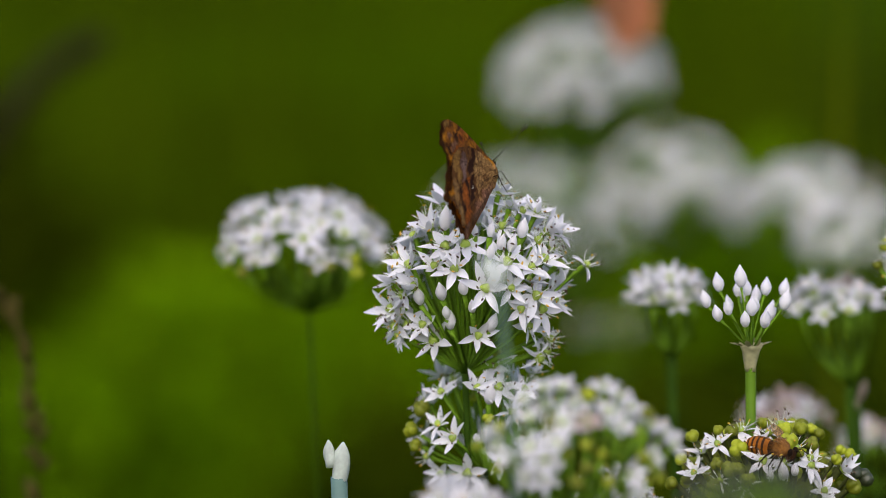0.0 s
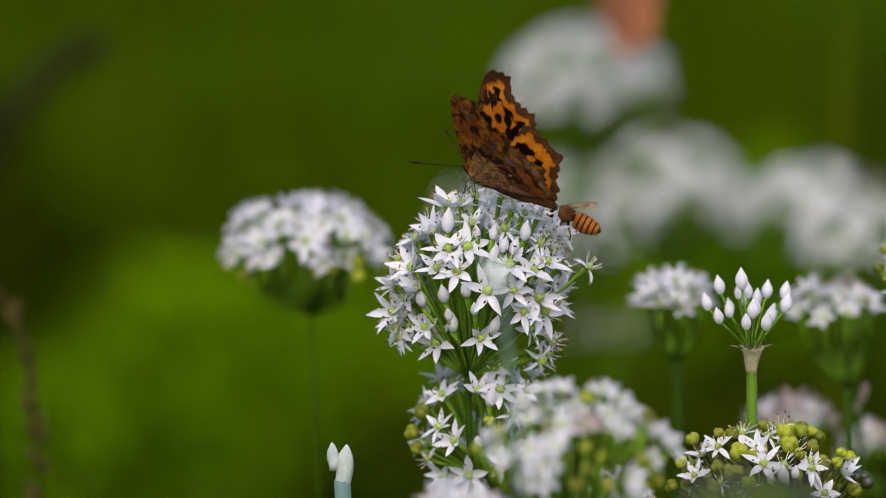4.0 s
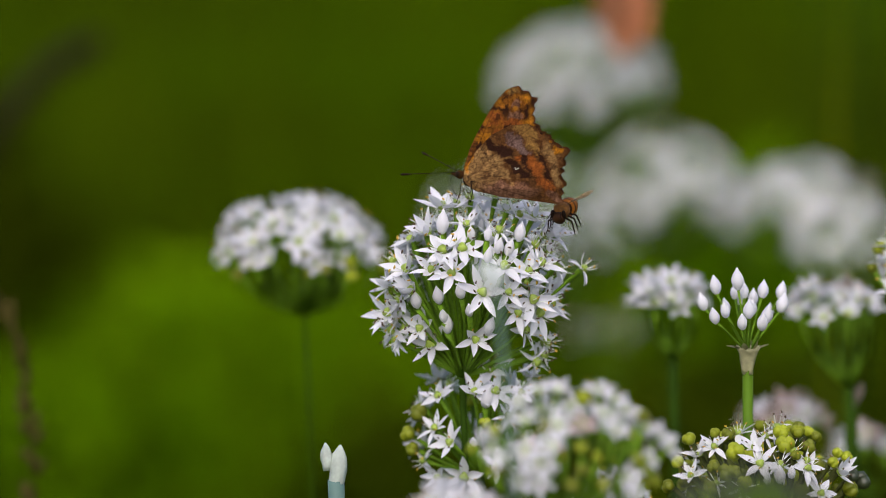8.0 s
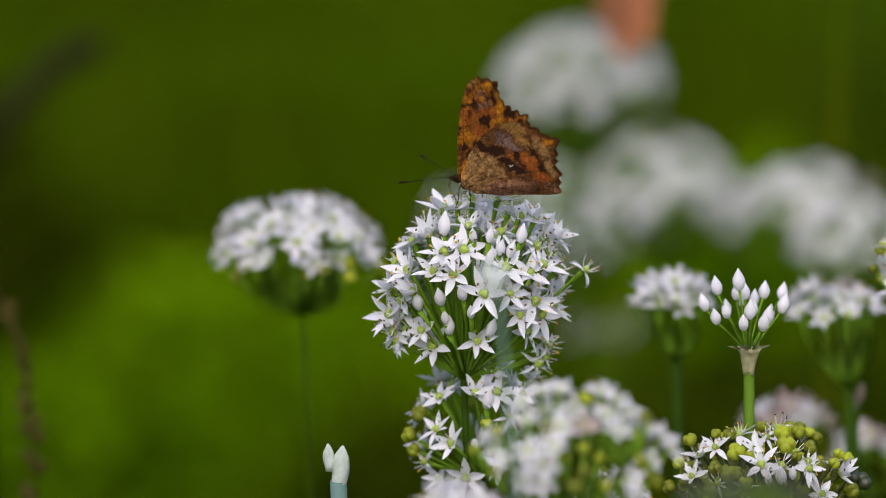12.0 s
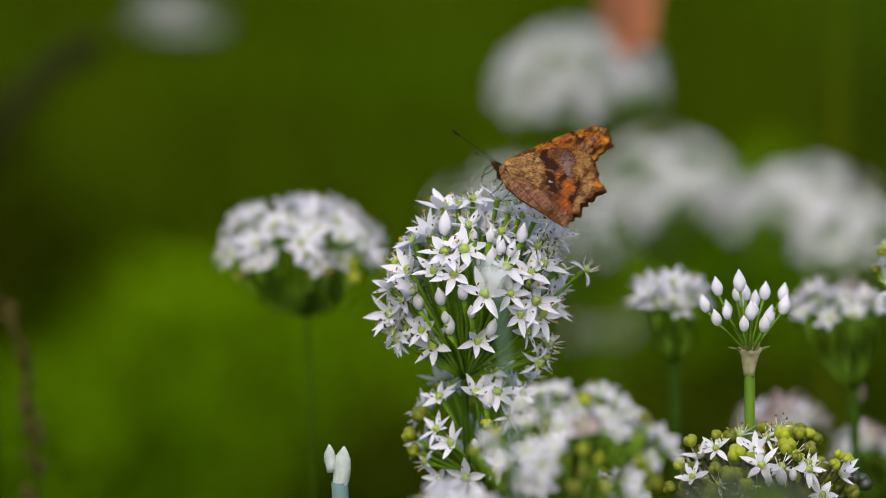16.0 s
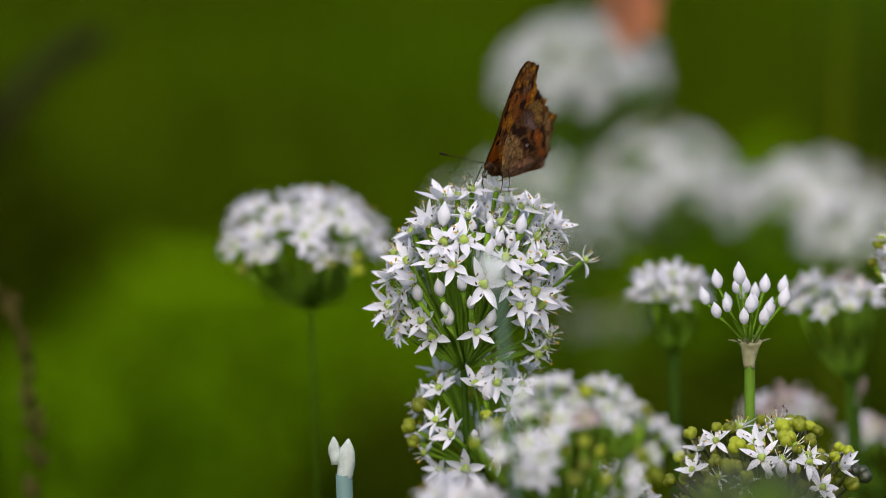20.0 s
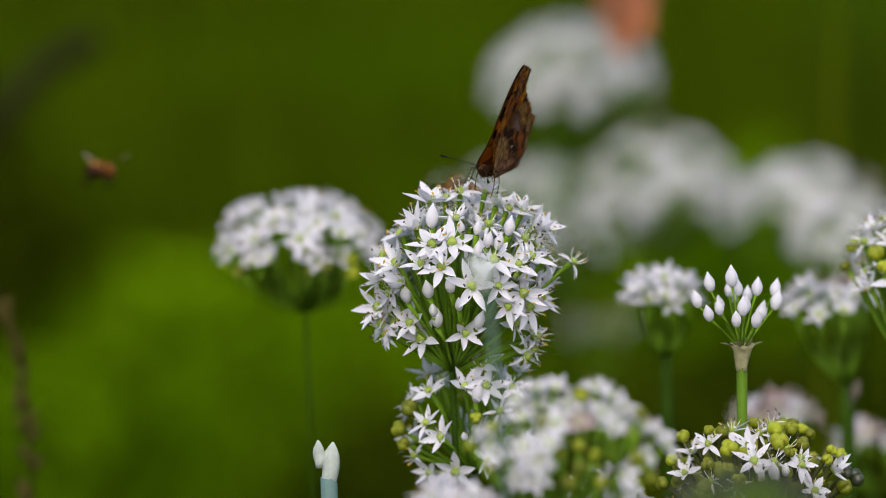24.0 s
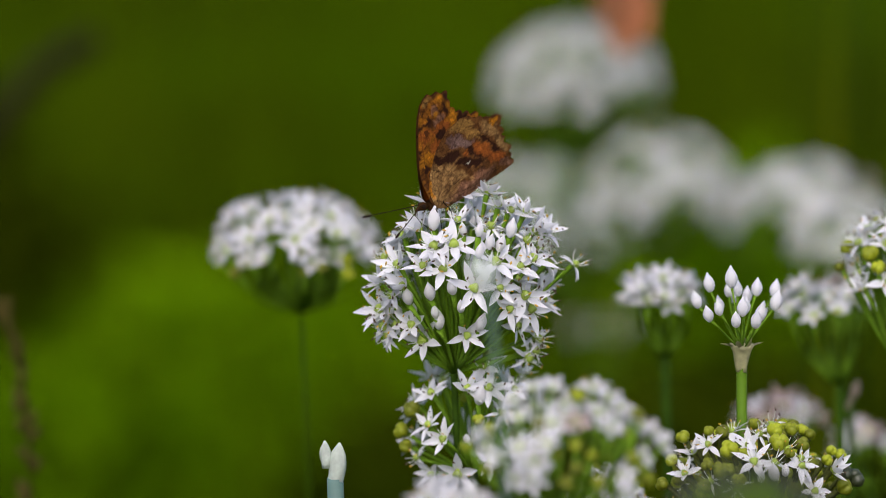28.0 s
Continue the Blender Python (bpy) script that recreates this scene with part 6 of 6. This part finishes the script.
    walk(bees[1], [(t, pose(x, y, z, 0, 0, yaw) @ pose(0, 0, 0, 0, -climb, 0)) for t, x, y, z, yaw, climb in [
        (0, 0.1393, 1.0150, 0.4705, 180, 0), (4.5, 0.1322, 1.0171, 0.4848, 180, 0), (5.4, 0.0760, 1.0170, 0.4848, 200, 40), (5.5, 0.0734, 1.0167, 0.4828, 250, 60),
        (5.6, 0.0779, 1.0167, 0.4829, 250, 50), (5.7, 0.0854, 1.0158, 0.4769, 250, 60), (5.8, 0.0765, 1.0164, 0.4813, 120, 50), (5.9, 0.0627, 1.0168, 0.4841, 250, 60),
        (6, 0.0567, 1.0161, 0.4792, 220, 40), (6.1, 0.0526, 1.0100, 0.4718, 200, 20), (6.25, 0.0430, 1.0039, 0.4637, 200, 0), (6.5, 0.0295, 1.0132, 0.4580, 200, 0),
        (8.4, 0.0164, 1.0231, 0.4570, 200, 0), (8.6, 0.0008, 1.0134, 0.4597, 190, 0), (8.7, -0.0065, 1.0130, 0.4570, 190, -10), (8.8, -0.0194, 1.0133, 0.4589, 190, 0),
        (8.9, -0.0334, 1.0106, 0.4398, 190, -20), (9.2, -0.0668, 1.0054, 0.4030, 180, 0), (9.9, -0.0240, 0.9600, 0.4000, 60, 0), (10.3, 0.0275, 0.9317, 0.4536, 0, 10),
        (10.5, 0.0345, 0.9235, 0.4666, 0, 10), (10.8, 0.0428, 0.9316, 0.4523, -20, 0), (12, 0.0700, 0.9700, 0.3800, 180, 0), (28, -0.2031, 1.0758, 0.4001, 180, 0),
    ]])
    walk(bees[2], [(t, pose(x, y, z, 0, 0, yaw) @ pose(0, 0, 0, 0, -climb, 0)) for t, x, y, z, yaw, climb in [
        (0, -0.2380, 1.0422, 0.5228, 0, 0), (21.2, -0.1673, 1.0401, 0.5069, 0, 0), (21.4, -0.1235, 1.0403, 0.5076, 0, 0), (21.5, -0.1040, 1.0402, 0.5072, 0, 0),
        (21.7, -0.0543, 1.0424, 0.5223, 0, 10), (22.2, 0.0516, 1.0401, 0.5058, -10, -10), (22.8, 0.0891, 1.0274, 0.4881, -30, 0), (23.5, 0.0891, 1.0217, 0.4837, 180, 0),
        (23.7, 0.0799, 1.0169, 0.4852, 180, 10), (23.8, 0.0308, 1.0253, 0.5088, 170, 15), (23.9, -0.0062, 1.0522, 0.5201, 175, 5), (23.96, -0.0861, 1.1120, 0.5144, 220, 0),
        (24, -0.0911, 1.1120, 0.5145, 250, 0), (24.05, -0.0959, 1.1120, 0.5144, 220, 0), (24.15, -0.1543, 1.0128, 0.5265, 180, 0), (28, -0.3206, 1.0428, 0.5230, 180, 0),
    ]])


motions()
